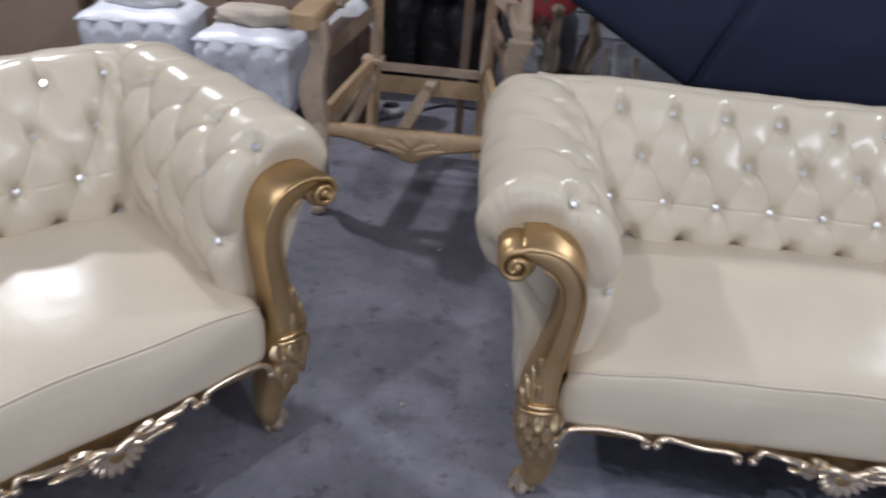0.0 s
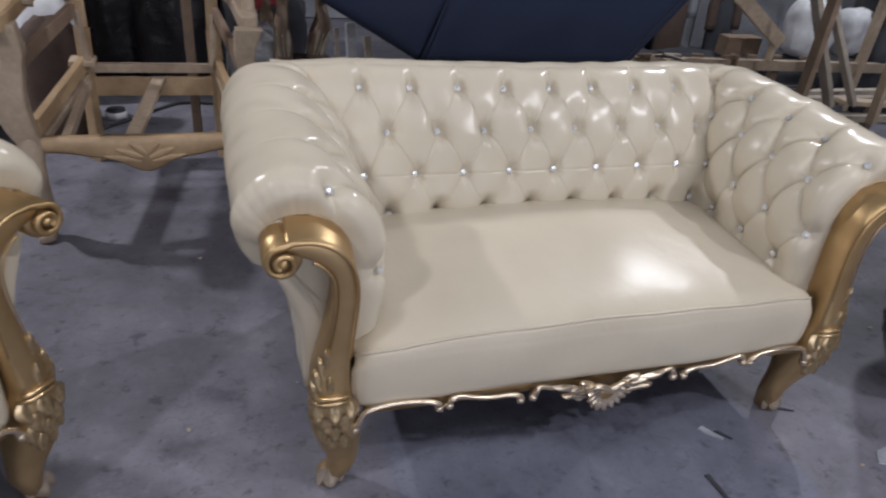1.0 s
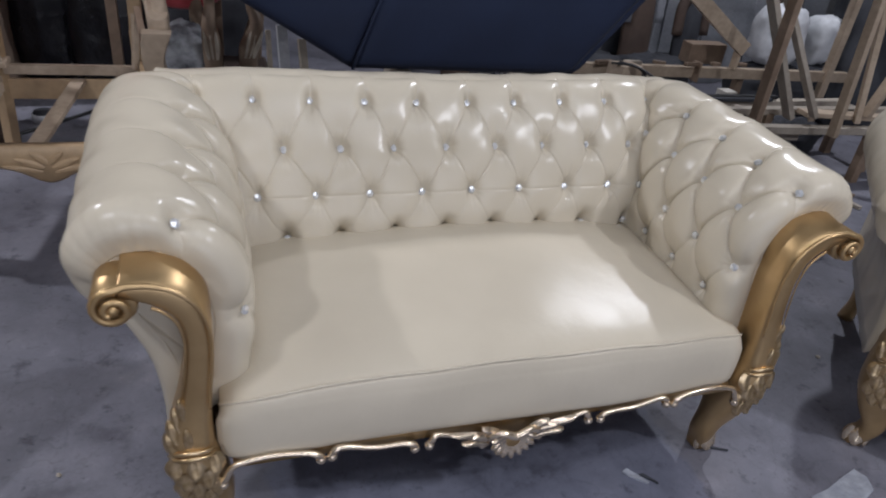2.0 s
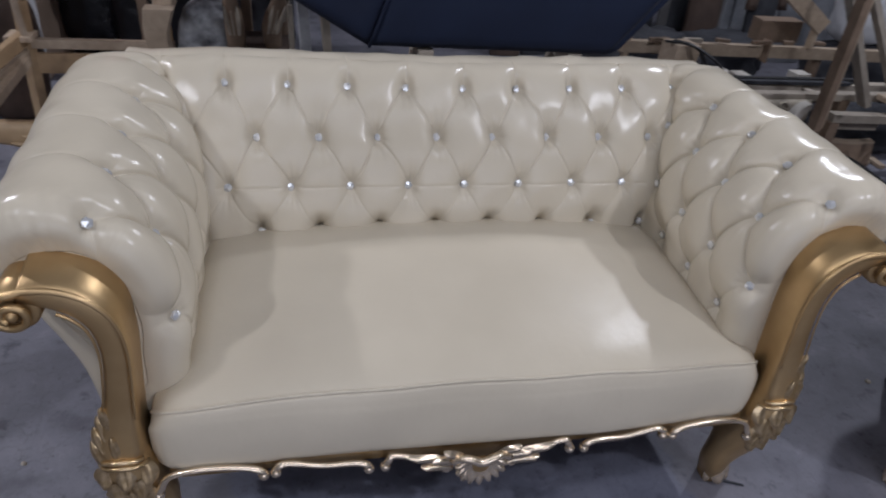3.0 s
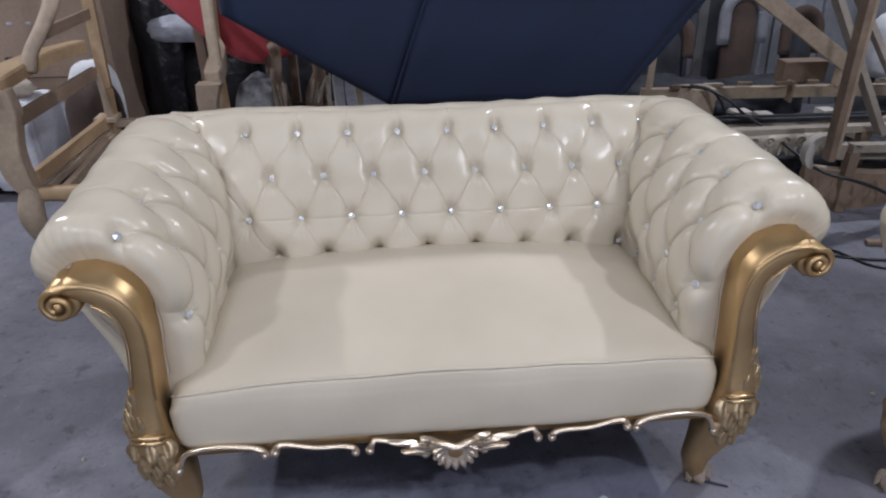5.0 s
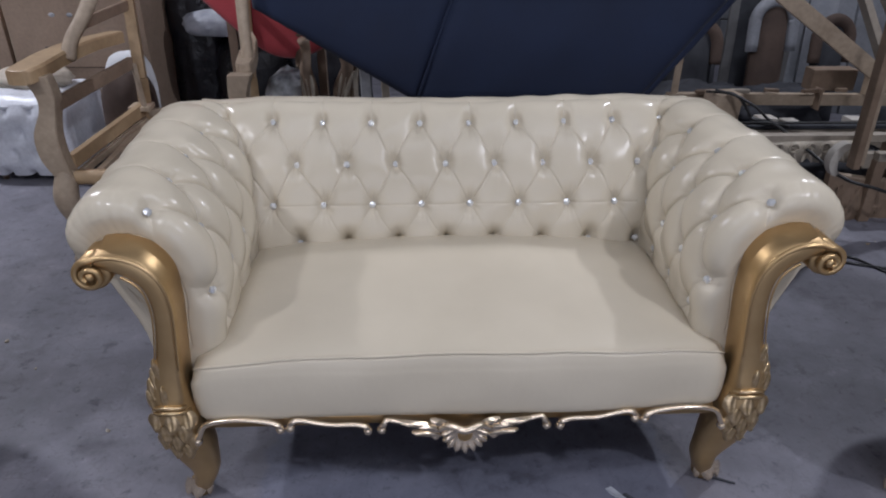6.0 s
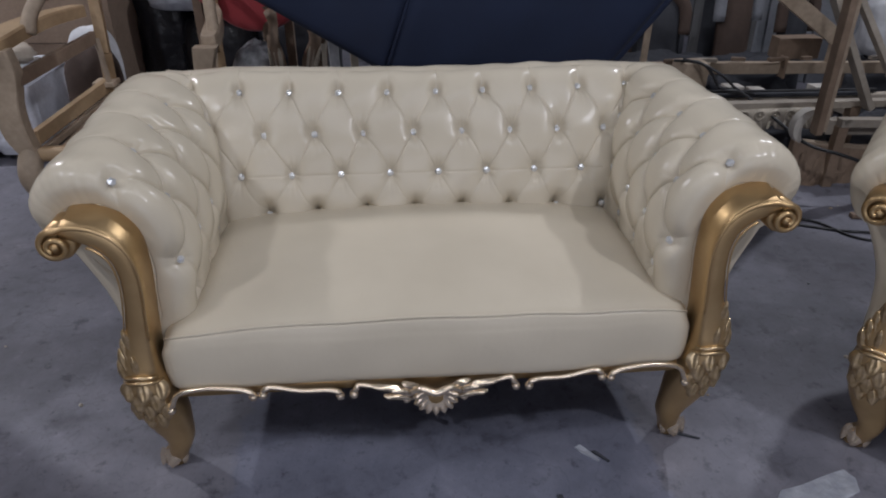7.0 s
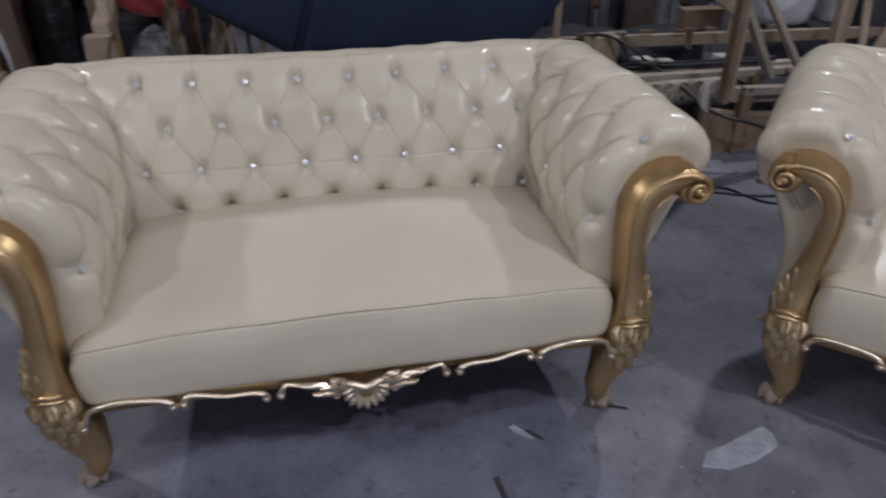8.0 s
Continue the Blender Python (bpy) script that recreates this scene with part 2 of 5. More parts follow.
def spline(pts, n):
    """Catmull-Rom through points of any size; n samples."""
    P = np.array(pts, float)
    P = np.vstack([2 * P[0] - P[1], P, 2 * P[-1] - P[-2]])
    out = []
    for s in np.linspace(0, len(pts) - 1 - 1e-9, n):
        i = int(s)
        f = s - i
        p0, p1, p2, p3 = P[i], P[i + 1], P[i + 2], P[i + 3]
        out.append(0.5 * (2 * p1 + (p2 - p0) * f + (2 * p0 - 5 * p1 + 4 * p2 - p3) * f * f + (3 * p1 - p0 - 3 * p2 + p3) * f ** 3))
    return np.array(out)


def grid(bm, G, close_u=False, close_v=False):
    G = np.asarray(G)
    nu, nv = G.shape[:2]
    V = [[bm.verts.new(G[i, j]) for j in range(nv)] for i in range(nu)]
    for i in range(nu if close_u else nu - 1):
        for j in range(nv if close_v else nv - 1):
            a, b = V[i][j], V[(i + 1) % nu][j]
            c, d = V[(i + 1) % nu][(j + 1) % nv], V[i][(j + 1) % nv]
            bm.faces.new((a, b, c, d))
    return V


def tube(bm, pts, radius, sides=8, n=None, flat=1.0, up=(0, 0, 1), caps=True):
    """A round bar along points; radius a number or one for each point."""
    pts = np.array(pts, float)
    r = np.full(len(pts), radius) if np.isscalar(radius) else np.array(radius, float)
    if n:
        q = spline(np.column_stack([pts, r]), n)
        pts, r = q[:, :3], np.maximum(q[:, 3], 0.0004)
    T = np.gradient(pts, axis=0)
    T /= np.maximum(np.linalg.norm(T, axis=1)[:, None], 1e-9)
    ref = np.array(up, float)
    if abs(T[0] @ ref) > 0.95:
        ref = np.array((1.0, 0.2, 0.1))
    rings = []
    side = np.cross(T[0], ref)
    for p, t, rr in zip(pts, T, r):
        side = side - t * (side @ t)
        side /= np.linalg.norm(side)
        o = np.cross(side, t)
        rings.append([p + rr * (math.cos(a) * side + flat * math.sin(a) * o) for a in np.linspace(0, 2 * math.pi, sides, endpoint=False)])
    V = grid(bm, rings, close_v=True)
    if caps:
        bm.faces.new(V[0])
        bm.faces.new(V[-1])
    return V


def box(bm, lo, hi, m=None, bevel=0.0):
    r = bmesh.ops.create_cube(bm, size=1)
    c, s = [(a + b) / 2 for a, b in zip(lo, hi)], [abs(b - a) for a, b in zip(lo, hi)]
    mat = Matrix.Translation(c) @ Matrix.Diagonal((*s, 1))
    bmesh.ops.transform(bm, matrix=(m @ mat) if m is not None else mat, verts=r["verts"])
    if bevel:
        edges = list({e for v in r["verts"] for e in v.link_edges})
        bmesh.ops.bevel(bm, geom=edges, offset=bevel, segments=2, affect="EDGES", profile=0.6)
    return bm


def bar_matrix(a, b, roll=0.0):
    a, b = Vector(a), Vector(b)
    q = (b - a).to_track_quat("X", "Z")
    return Matrix.Translation(a) @ q.to_matrix().to_4x4() @ Matrix.Rotation(roll, 4, "X"), (b - a).length


def beam(a, b, w, h, bevel=0.004, roll=0.0, wobble=0.0):
    """A sawn timber from a to b, w wide and h high, with eased edges."""
    m, L = bar_matrix(a, b, roll)
    bm = bmesh.new()
    box(bm, (0, -w / 2, -h / 2), (L, w / 2, h / 2), m, bevel)
    return bm


def ellipsoid(bm, centre, radii, m=None, seg=12, rings=8):
    r = bmesh.ops.create_uvsphere(bm, u_segments=seg, v_segments=rings, radius=1)
    mat = Matrix.Translation(centre) @ (m if m is not None else Matrix()) @ Matrix.Diagonal((*radii, 1))
    bmesh.ops.transform(bm, matrix=mat, verts=r["verts"])


def smooth01(x):
    x = min(max(x, 0.0), 1.0)
    return x * x * (3 - 2 * x)


# ---- structure ----
def slab(name, lo, hi, mat, label, category):
    bm = bmesh.new()
    box(bm, lo, hi)
    return tagged(link(name, bm, mat, None, "", False), label, category, kind="structure")


slab("floor", (-6.2, -6.2, -0.2), (6.2, 6.2, 0.0), CONCRETE, "worn grey concrete workshop floor with stains and chips", "floor")
slab("wall_north", (-6.2, 5.0, 0.0), (6.2, 5.2, 4.4), PLASTER, "dark dirty workshop wall behind stacked frames", "wall")
# south, west and east walls and ceiling are unseen, added to bounce light
slab("wall_south", (-6.0, -6.2, 0.0), (-2.6, -6.0, 4.4), BOUNCE_WALL, "unseen pale wall added to bounce light, beside an added opening", "wall")
slab("wall_south_east", (2.6, -6.2, 0.0), (6.0, -6.0, 4.4), BOUNCE_WALL, "unseen pale wall added to bounce light, beside an added opening", "wall")
slab("wall_south_lintel", (-2.6, -6.2, 3.4), (2.6, -6.0, 4.4), BOUNCE_WALL, "unseen pale lintel over an added opening", "wall")
slab("wall_west", (-6.2, -6.0, 0.0), (-6.0, 5.0, 4.4), BOUNCE_WALL, "unseen pale wall added to bounce light", "wall")
slab("wall_east", (6.0, -6.0, 0.0), (6.2, 5.0, 4.4), BOUNCE_WALL, "unseen pale wall added to bounce light", "wall")
slab("ceiling", (-6.2, -6.2, 4.4), (6.2, 6.2, 4.6), BOUNCE_WALL, "unseen pale ceiling added to bounce light", "ceiling")

for place, aim, watts, size, colour in LAMPS:
    m = look(place, aim)
    fixture = thing("flood_lamp", "round metal flood lamp hung from the ceiling", "lamp", m, "flood lamps")
    bm = bmesh.new()
    tube(bm, [(0, 0, 0.03), (0, 0, 0.06), (0, 0, 0.12), (0, 0, 0.16)], [size * 0.62, size * 0.6, size * 0.35, 0.05], 20)
    part("housing", bm, METAL, fixture)
    bm = bmesh.new()
    drop = m.inverted() @ Vector((place[0], place[1], 4.4))
    tube(bm, [(0, 0, 0.12), drop], 0.012, 6)
    part("stem", bm, METAL, fixture)


# ---- chesterfield seats ----
def quilt(p, q, depth=0.032, wide=1.0, pleat=1.0, puff=0.0):
    """Stuffing height over a lattice of buttons at whole p, q: steep dimples and thin pleats between them."""
    dp, dq = np.abs(p - np.round(p)), np.abs(q - np.round(q))
    r2 = dp * dp + dq * dq
    near = np.minimum(dp, dq)
    hole = 0.66 * np.exp(-r2 / (0.017 * wide)) + 0.34 * np.exp(-r2 / (0.060 * wide))
    sp, sq = p - np.round(p), q - np.round(q)
    lip = 0.0007 * (np.exp(sp / 0.09) * (sp < 0) * (dp < dq) + np.exp(-sq / 0.09) * (sq > 0) * (dq <= dp))
    line = (0.0012 + puff) * np.exp(-near / 0.12) + 0.0062 * np.exp(-near / (0.0145 + puff))
    ray = 0.0011 * np.cos(11 * np.arctan2(sq, sp + 1e-9) + 2.0 * np.sin(5 * np.round(p) + 3 * np.round(q))) * np.exp(-r2 / 0.06) * (1 - np.exp(-r2 / 0.012))
    return depth * (1 - 0.97 * hole) + ray + pleat * (lip - line) * (1 - np.exp(-r2 / 0.02))


def ease(x):
    x = np.clip(x, 0.0, 1.0)
    return x * x * (3 - 2 * x)


def ripple(a, b, seed, n=5):
    """Soft irregular waves over two coordinates, about -1 to 1."""
    r = np.random.RandomState(seed)
    out = 0
    for _ in range(n):
        fa, fb, ph = r.uniform(-1, 1), r.uniform(-1, 1), r.uniform(0, 6.28)
        out = out + np.sin(fa * a + fb * b + ph)
    return out / n ** 0.5


def surface(fn, us, vs):
    """Grid of base points, and the same pushed out along the surface normal by the stuffing height."""
    U, V = np.meshgrid(np.asarray(us, float), np.asarray(vs, float), indexing="ij")
    P, Hh = fn(U, V)
    du, dv = np.gradient(P, axis=0), np.gradient(P, axis=1)
    N = np.cross(du, dv)
    N /= np.maximum(np.linalg.norm(N, axis=2)[..., None], 1e-9)
    return P, N, P + N * Hh[..., None]


def sheet(name, Q, mat, parent, label="", closed=False):
    """A mesh from a grid of points; closed: joined along v, with caps at both ends."""
    nu, nv = Q.shape[:2]
    idx = np.arange(nu * nv).reshape(nu, nv)
    if closed:
        idx = np.hstack([idx, idx[:, :1]])
    faces = np.stack([idx[:-1, :-1], idx[1:, :-1], idx[1:, 1:], idx[:-1, 1:]], -1).reshape(-1, 4).tolist()
    if closed:
        faces += [list(range(nv))[::-1], list(range((nu - 1) * nv, nu * nv))]
    me = bpy.data.meshes.new(name)
    me.from_pydata(Q.reshape(-1, 3).tolist(), [], faces)
    me.polygons.foreach_set("use_smooth", [len(f) == 4 for f in faces])
    me.materials.append(mat)
    ob = new(name, me)
    ob.parent = parent
    return tagged(ob, label) if label else ob


BACK = spline([(-5, 0.80, 0.28), (-4, 0.82, 0.50), (-3, 0.85, 0.68), (-2, 0.860, 0.750), (-1.5, 0.832, 0.797), (-1, 0.784, 0.818),
               (-0.5, 0.748, 0.818), (0, 0.708, 0.804), (1, 0.637, 0.702), (2, 0.585, 0.599), (3, 0.567, 0.488), (4, 0.56, 0.36)], 160)
ARM = spline([(-5, 0.125, 0.28), (-4, 0.135, 0.48), (-3.2, 0.195, 0.635), (-2.6, 0.240, 0.672), (-2, 0.260, 0.726), (-1.5, 0.252, 0.767), (-1, 0.220, 0.797),
              (-0.5, 0.175, 0.806), (0, 0.126, 0.793), (1, 0.050, 0.716), (2, 0.017, 0.604), (3, 0.031, 0.496), (4, 0.036, 0.36)], 160)
PITCH = 0.145


def along(table, v):
    return np.interp(v, table[:, 0], table[:, 1]), np.interp(v, table[:, 0], table[:, 2])


def tuft(c, v, first, top, depth=0.037, wide=1.0, crease=1.0, base=0.007, puff=0.0):
    """Height of the stuffing at column c and row v. Diamonds below the top row, single pleats over the roll above it."""
    c = c + 0.035 * ripple(c * 5, v * 4, 3)
    low = quilt(c + (v - 1) / 2, c - (v - 1) / 2, depth * (1.14 - 0.3 * ease(v - 1)), wide, 0.8 * crease * (1 - 0.6 * ease((v - 2) / 0.2)), puff)
    ph = c if top % 2 else c - 0.5
    d, w = np.abs(ph - np.round(ph)), np.minimum(v - top, 0)
    fade = ease(1 + w / first)
    r2 = 2 * d * d + 0.7 * w * w
    line = crease * (0.0010 * np.exp(-d / 0.10) + 0.0036 * np.exp(-d / 0.014)) * fade * (1 - np.exp(-r2 / 0.010))
    high = depth * 1.14 * (1 - 0.97 * (0.70 * np.exp(-r2 / (0.015 * wide)) + 0.30 * np.exp(-r2 / (0.045 * wide)))) - line
    k = ease((v - top + 0.10) / 0.20)
    return base + low * k + high * (1 - k) + 0.0016 * ripple(c * 9, v * 8, 11, 7)


def back_fn(half):
    def fn(u, v):
        y, z = along(BACK, v)
        c = (u + 0.018) / PITCH
        e = np.maximum(0.0, (np.abs(u) - (half - 0.21)) / 0.21)
        sag = 0.005 * np.cos(u / half * math.pi) * (1 - ease(v)) + 0.006 * e ** 2.0 * ease((z - 0.4) / 0.35)
        y = y + 0.03 * e * e
        tuck = 0.015 * np.exp(-((c - np.round(c)) / 0.15) ** 2) * ease((v - 2.42) / 0.45)
        h = (tuft(c, v, 1.3, 0) - tuck) * (1 - 0.22 * ease(e * 1.2)) - 0.0026 * np.exp(-np.abs(v - 2.0) / 0.022) * (np.abs(u) < half - 0.2)
        return np.stack([u + 0 * v, y, z - sag], -1), h
    return fn


def arm_fn(x0, sign):
    def fn(y, v):
        d, z = along(ARM, v)
        k = ease(y / 0.62)
        z = z + (0.020 * k + 0.010 * ease((y - 0.35) / 0.3)) * ease((z - 0.5) / 0.3)
        d = d * (1 + 0.02 * k)
        d = d - 0.012 * ease((y - 0.46) / 0.22) * ease((z - 0.60) / 0.18) * ease((v + 1.3) / 1.3)    # runs round into the back
        if sign > 0:
            d = d - 0.038 * ease((y - 0.32) / 0.33) * ease(0.6 - v)
        f = np.sqrt(np.clip(1 - (np.maximum(0.118 - y, 0) / 0.0282) ** 2, 0, 1))    # front edge rounded in to the gold facing
        rim = f
        low = np.where(d < 0.115, 0.46, 0.93)
        d = 0.115 + (d - 0.115) * (low + (1 - low) * f)
        z = 0.60 + (z - 0.60) * (0.74 + 0.26 * f)
        f = np.sqrt(np.clip(1 - (np.maximum(y - 0.69, 0) / 0.165) ** 2, 0, 1))      # rounded rear corner
        d = -0.01 + (d + 0.01) * (0.40 + 0.60 * f)
        z = 0.30 + (z - 0.30) * (0.90 + 0.10 * f)
        c = (y - 0.035) / PITCH
        edge = ease((y - 0.088) / 0.012) * ease((0.80 - y) / 0.1)
        h = (tuft(c, v, 1.2, 0, 0.032, 1.15, 1.6, 0.009, 0.007) * edge + 0.026 * (1 - edge)) * (0.1 + 0.9 * rim)
        h = h + 0.0004 * np.minimum(0, ripple(v * 34, y * 12, 5 + sign, 6) - 0.6) * ease((0.140 - y) / 0.03) * (v > -2.6) * ease((0.6 - v) / 0.6)
        return np.stack([sign * (x0 + d), y + 0 * v, z], -1), h
    return fn


def button_mesh():
    bm = bmesh.new()
    bmesh.ops.create_icosphere(bm, subdivisions=1, radius=0.0115)
    bmesh.ops.scale(bm, vec=(1, 1, 0.6), verts=bm.verts)
    me = bpy.data.meshes.new("button")
    bm.to_mesh(me)
    bm.free()
    me.materials.append(CRYSTAL)
    return me


BUTTON = button_mesh()


def tufted(name, fn, us, vs, parent, label, buttons, flip, proud=0.0150):
    P, _, Q = surface(fn, us, vs)
    if flip:
        Q = 2 * P - Q
    ob = sheet(name, Q[:, ::-1] if flip else Q, LEATHER, parent, label, True)
    for u, v in buttons:
        e = 0.003
        p3 = fn(np.array([[u, u + e, u]]), np.array([[v, v, v + e]]))[0][0]
        n = np.cross(p3[1] - p3[0], p3[2] - p3[0])
        n /= np.linalg.norm(n) * (-1 if flip else 1)
        b = new("button", BUTTON)
        b.parent = ob
        b.matrix_basis = Matrix.Translation(p3[0] + n * proud) @ Vector(n).to_track_quat("Z", "Y").to_matrix().to_4x4()
    return ob


# front facing of the arm and its leg: spine x (from the arm's inner face), z, half width
SPINE = [(0.094, 0.0, 0.027), (0.093, 0.022, 0.030), (0.080, 0.05, 0.025), (0.072, 0.10, 0.033), (0.090, 0.165, 0.048), (0.107, 0.23, 0.055), (0.117, 0.29, 0.052),
         (0.121, 0.34, 0.045), (0.118, 0.39, 0.039), (0.109, 0.45, 0.0315), (0.099, 0.52, 0.027), (0.092, 0.59, 0.0255), (0.094, 0.64, 0.0255), (0.106, 0.678, 0.026),
         (0.130, 0.706, 0.026), (0.160, 0.722, 0.024), (0.190, 0.729, 0.019), (0.212, 0.732, 0.014)]


VX, VZ = 0.219, 0.707    # middle of the arm's volute


def volute(cx, cz, r0, r1, turns, a0, n):
    out = []
    for i in range(n):
        f = i / (n - 1)
        a = a0 - f * turns * 2 * math.pi
        r = r0 + (r1 - r0) * f
        out.append((cx + r * math.cos(a), cz + r * math.sin(a)))
    return out


def leaf_mesh(bm, base, tip, width, lift, normal=(0, -1, 0), ribs=7):
    """A carved leaf lobe: pointed oval, domed, with a grooved middle."""
    base, tip, nrm = Vector(base), Vector(tip), Vector(normal).normalized()
    ax = tip - base
    side = ax.cross(nrm).normalized()
    G = []
    for i in range(ribs):
        f = i / (ribs - 1)
        w = width * (math.sin(math.pi * (0.12 + 0.86 * f)) ** 0.55) * (1.0 - 0.15 * f)
        curl = lift * (0.45 + 0.75 * f * f) * (1 if f < 0.99 else 0.3)
        row = []
        for g in (-1, -0.6, -0.15, 0, 0.15, 0.6, 1):
            hgt = curl * (1 - abs(g) ** 2.2) - (0.30 * lift if g == 0 else 0)
            row.append(base + ax * f + side * (w * g * 0.5) + nrm * (hgt - 0.004 * abs(g)))
        G.append(row)
    grid(bm, [[tuple(v) for v in r] for r in G])


def facing(x0, sign, parent):
    """Carved gold leg that runs up into the scroll on the arm's front."""
    S = spline(SPINE, 76)
    splay = 0.022 if sign < 0 and x0 > 0.5 else 0.0    # one foot stands outwards
    bm = bmesh.new()
    rings = []
    T = np.gradient(S[:, :2], axis=0)
    T /= np.linalg.norm(T, axis=1)[:, None]
    for (x, z, w), (tx, tz) in zip(S, T):
        nx, nz = tz, -tx
        fore = 0.000 - 0.020 * math.exp(-((z - 0.29) / 0.09) ** 2) + 0.044 * math.exp(-((z - 0.0) / 0.07) ** 2) + 0.014 * math.exp(-((z - 0.12) / 0.05) ** 2)
        aft = 0.100 - 0.018 * math.exp(-((z - 0.12) / 0.06) ** 2)
        mid, dep = (fore + aft) / 2, (aft - fore) / 2
        flare = 0.018 * smooth01((z - 0.62) / 0.09)    # the top rises towards the back
        x += splay * smooth01((0.20 - z) / 0.20)
        ring = []
        for a in np.linspace(0, 2 * math.pi, 24, endpoint=False):
            ca, sa = math.cos(a), math.sin(a)
            ex = 0.45 if z > 0.36 else 0.72
            ca, sa = math.copysign(abs(ca) ** ex, ca), math.copysign(abs(sa) ** ex, sa)
            reach = w * ca - flare * max(0.0, -ca) * (sa + 1) / 2
            ring.append((sign * (x0 + x + nx * reach), mid + dep * sa, z + nz * reach))
        rings.append(ring)
    V = grid(bm, rings, close_v=True)
    bm.faces.new(V[0])
    bm.faces.new(V[-1])
    leg = part("scroll_leg", bm, GOLD, parent, "gold painted carved leg rising into an arm scroll")
    # rim moulding that runs up the inner edge, over the top and winds into the volute
    top = [(x - t[1] * w * 0.90, z + t[0] * w * 0.90) for (x, z, w), t in zip(S[40:74], T[40:74])]
    curl = volute(VX, VZ, 0.0345, 0.010, 1.45, math.radians(95), 44)
    path = [(sign * (x0 + x), -0.001, z) for x, z in top] + [(sign * (x0 + x), -0.004 - 0.012 * i / 43, z) for i, (x, z) in enumerate(curl)]
    rad = np.concatenate([np.linspace(0.0022, 0.0065, len(top)), np.linspace(0.0080, 0.0062, 44)])
    bm = bmesh.new()
    tube(bm, path, rad, 8)
    part("volute_rim", bm, GOLD, leg)
    under = [(sign * (x0 + x + t[1] * w * 0.90), 0.0005, z - t[0] * w * 0.90) for (x, z, w), t in zip(S[40:66], T[40:66])]
    bm = bmesh.new()
    tube(bm, under, np.linspace(0.0015, 0.0035, 26), 6)
    part("edge_moulding", bm, GOLD, leg)
    bm = bmesh.new()
    tube(bm, [(sign * (x0 + VX), y, VZ) for y in (0.002, 0.006, 0.094, 0.10)], [0.033, 0.0385, 0.0385, 0.034], 28)
    part("volute", bm, GOLD, leg)
    bm = bmesh.new()
    ellipsoid(bm, (sign * (x0 + VX), -0.008, VZ), (0.012, 0.012, 0.012))
    part("volute_eye", bm, GOLD, leg)
    # carved leaves on the knee: a tall outer leaf, a band, then rows of scales
    up = S[S[:, 1].argsort()]

    def skin(x, z):
        """How far forward the knee's surface lies at x, z."""
        cx, w = np.interp(z, up[:40, 1], up[:40, 0]), np.interp(z, up[:40, 1], up[:40, 2])
        fore = -0.020 * math.exp(-((z - 0.29) / 0.09) ** 2)
        mid, dep = (fore + 0.095) / 2, (0.095 - fore) / 2
        k = min(0.97, abs(x - cx) / w)
        pw = 4.4 if z > 0.36 else 2.78
        return mid - dep * (1 - k ** pw) ** (1 / pw)

    lobes = [(0.150, 0.340, 0.166, 0.392, 0.034, 0.013), (0.146, 0.372, 0.158, 0.422, 0.032, 0.012), (0.139, 0.400, 0.148, 0.450, 0.028, 0.011), (0.130, 0.425, 0.136, 0.482, 0.024, 0.010), (0.124, 0.345, 0.128, 0.410, 0.026, 0.008)]
    for base, tip, xs, w in ((0.330, 0.280, (0.086, 0.118, 0.150), 0.050), (0.300, 0.248, (0.100, 0.136), 0.048), (0.268, 0.218, (0.088, 0.120, 0.146), 0.040), (0.236, 0.190, (0.102, 0.128), 0.036)):
        lobes += [(x, base, x + 0.2 * (x - 0.118) - 0.10 * (0.30 - tip), tip, w, 0.017) for x in xs]
    # collar of two arched ridges over the knee
    for z, lo, hi in ((0.352, 0.084, 0.160), (0.338, 0.078, 0.164)):
        bm = bmesh.new()
        xs = np.linspace(lo, hi, 9)
        tube(bm, [(sign * (x0 + x), skin(x, z) - 0.003, z - 0.010 * abs((x - lo) / (hi - lo) * 2 - 1) ** 2) for x in xs], 0.0055, 6)
        part("collar", bm, LEAF_GOLD, leg)
    for ax, az, bx, bz, w, lift in lobes:
        bm = bmesh.new()
        ya, yb = min(skin(ax, az), 0.03), min(skin(bx, bz), 0.03)
        leaf_mesh(bm, (sign * (x0 + ax), ya + 0.002, az), (sign * (x0 + bx), yb - 0.003, bz), w, lift * 0.8)
        part("carved_leaf", bm, LEAF_GOLD, leg)
    for az, bz, w in ((0.40, 0.32, 0.040),):
        bm = bmesh.new()
        leaf_mesh(bm, (sign * (x0 + 0.146), 0.035, az), (sign * (x0 + 0.166), 0.030, bz), w, 0.005, (sign, -0.25, 0))
        part("carved_leaf", bm, LEAF_GOLD, leg)
    for xa, xb, w, lift in ((0.090, 0.100, 0.058, 0.016), (0.072, 0.070, 0.034, 0.012), (0.112, 0.128, 0.034, 0.012)):
        bm = bmesh.new()
        leaf_mesh(bm, (sign * (x0 + xa + splay * 0.8), 0.040 if w > 0.05 else 0.046, 0.066), (sign * (x0 + xb + splay - 0.004), 0.030 if w > 0.05 else 0.042, 0.008), w * 0.8, lift * 0.7, (0, -0.9, 0.4))
        part("toe_leaf", bm, GILT, leg)
    return leg


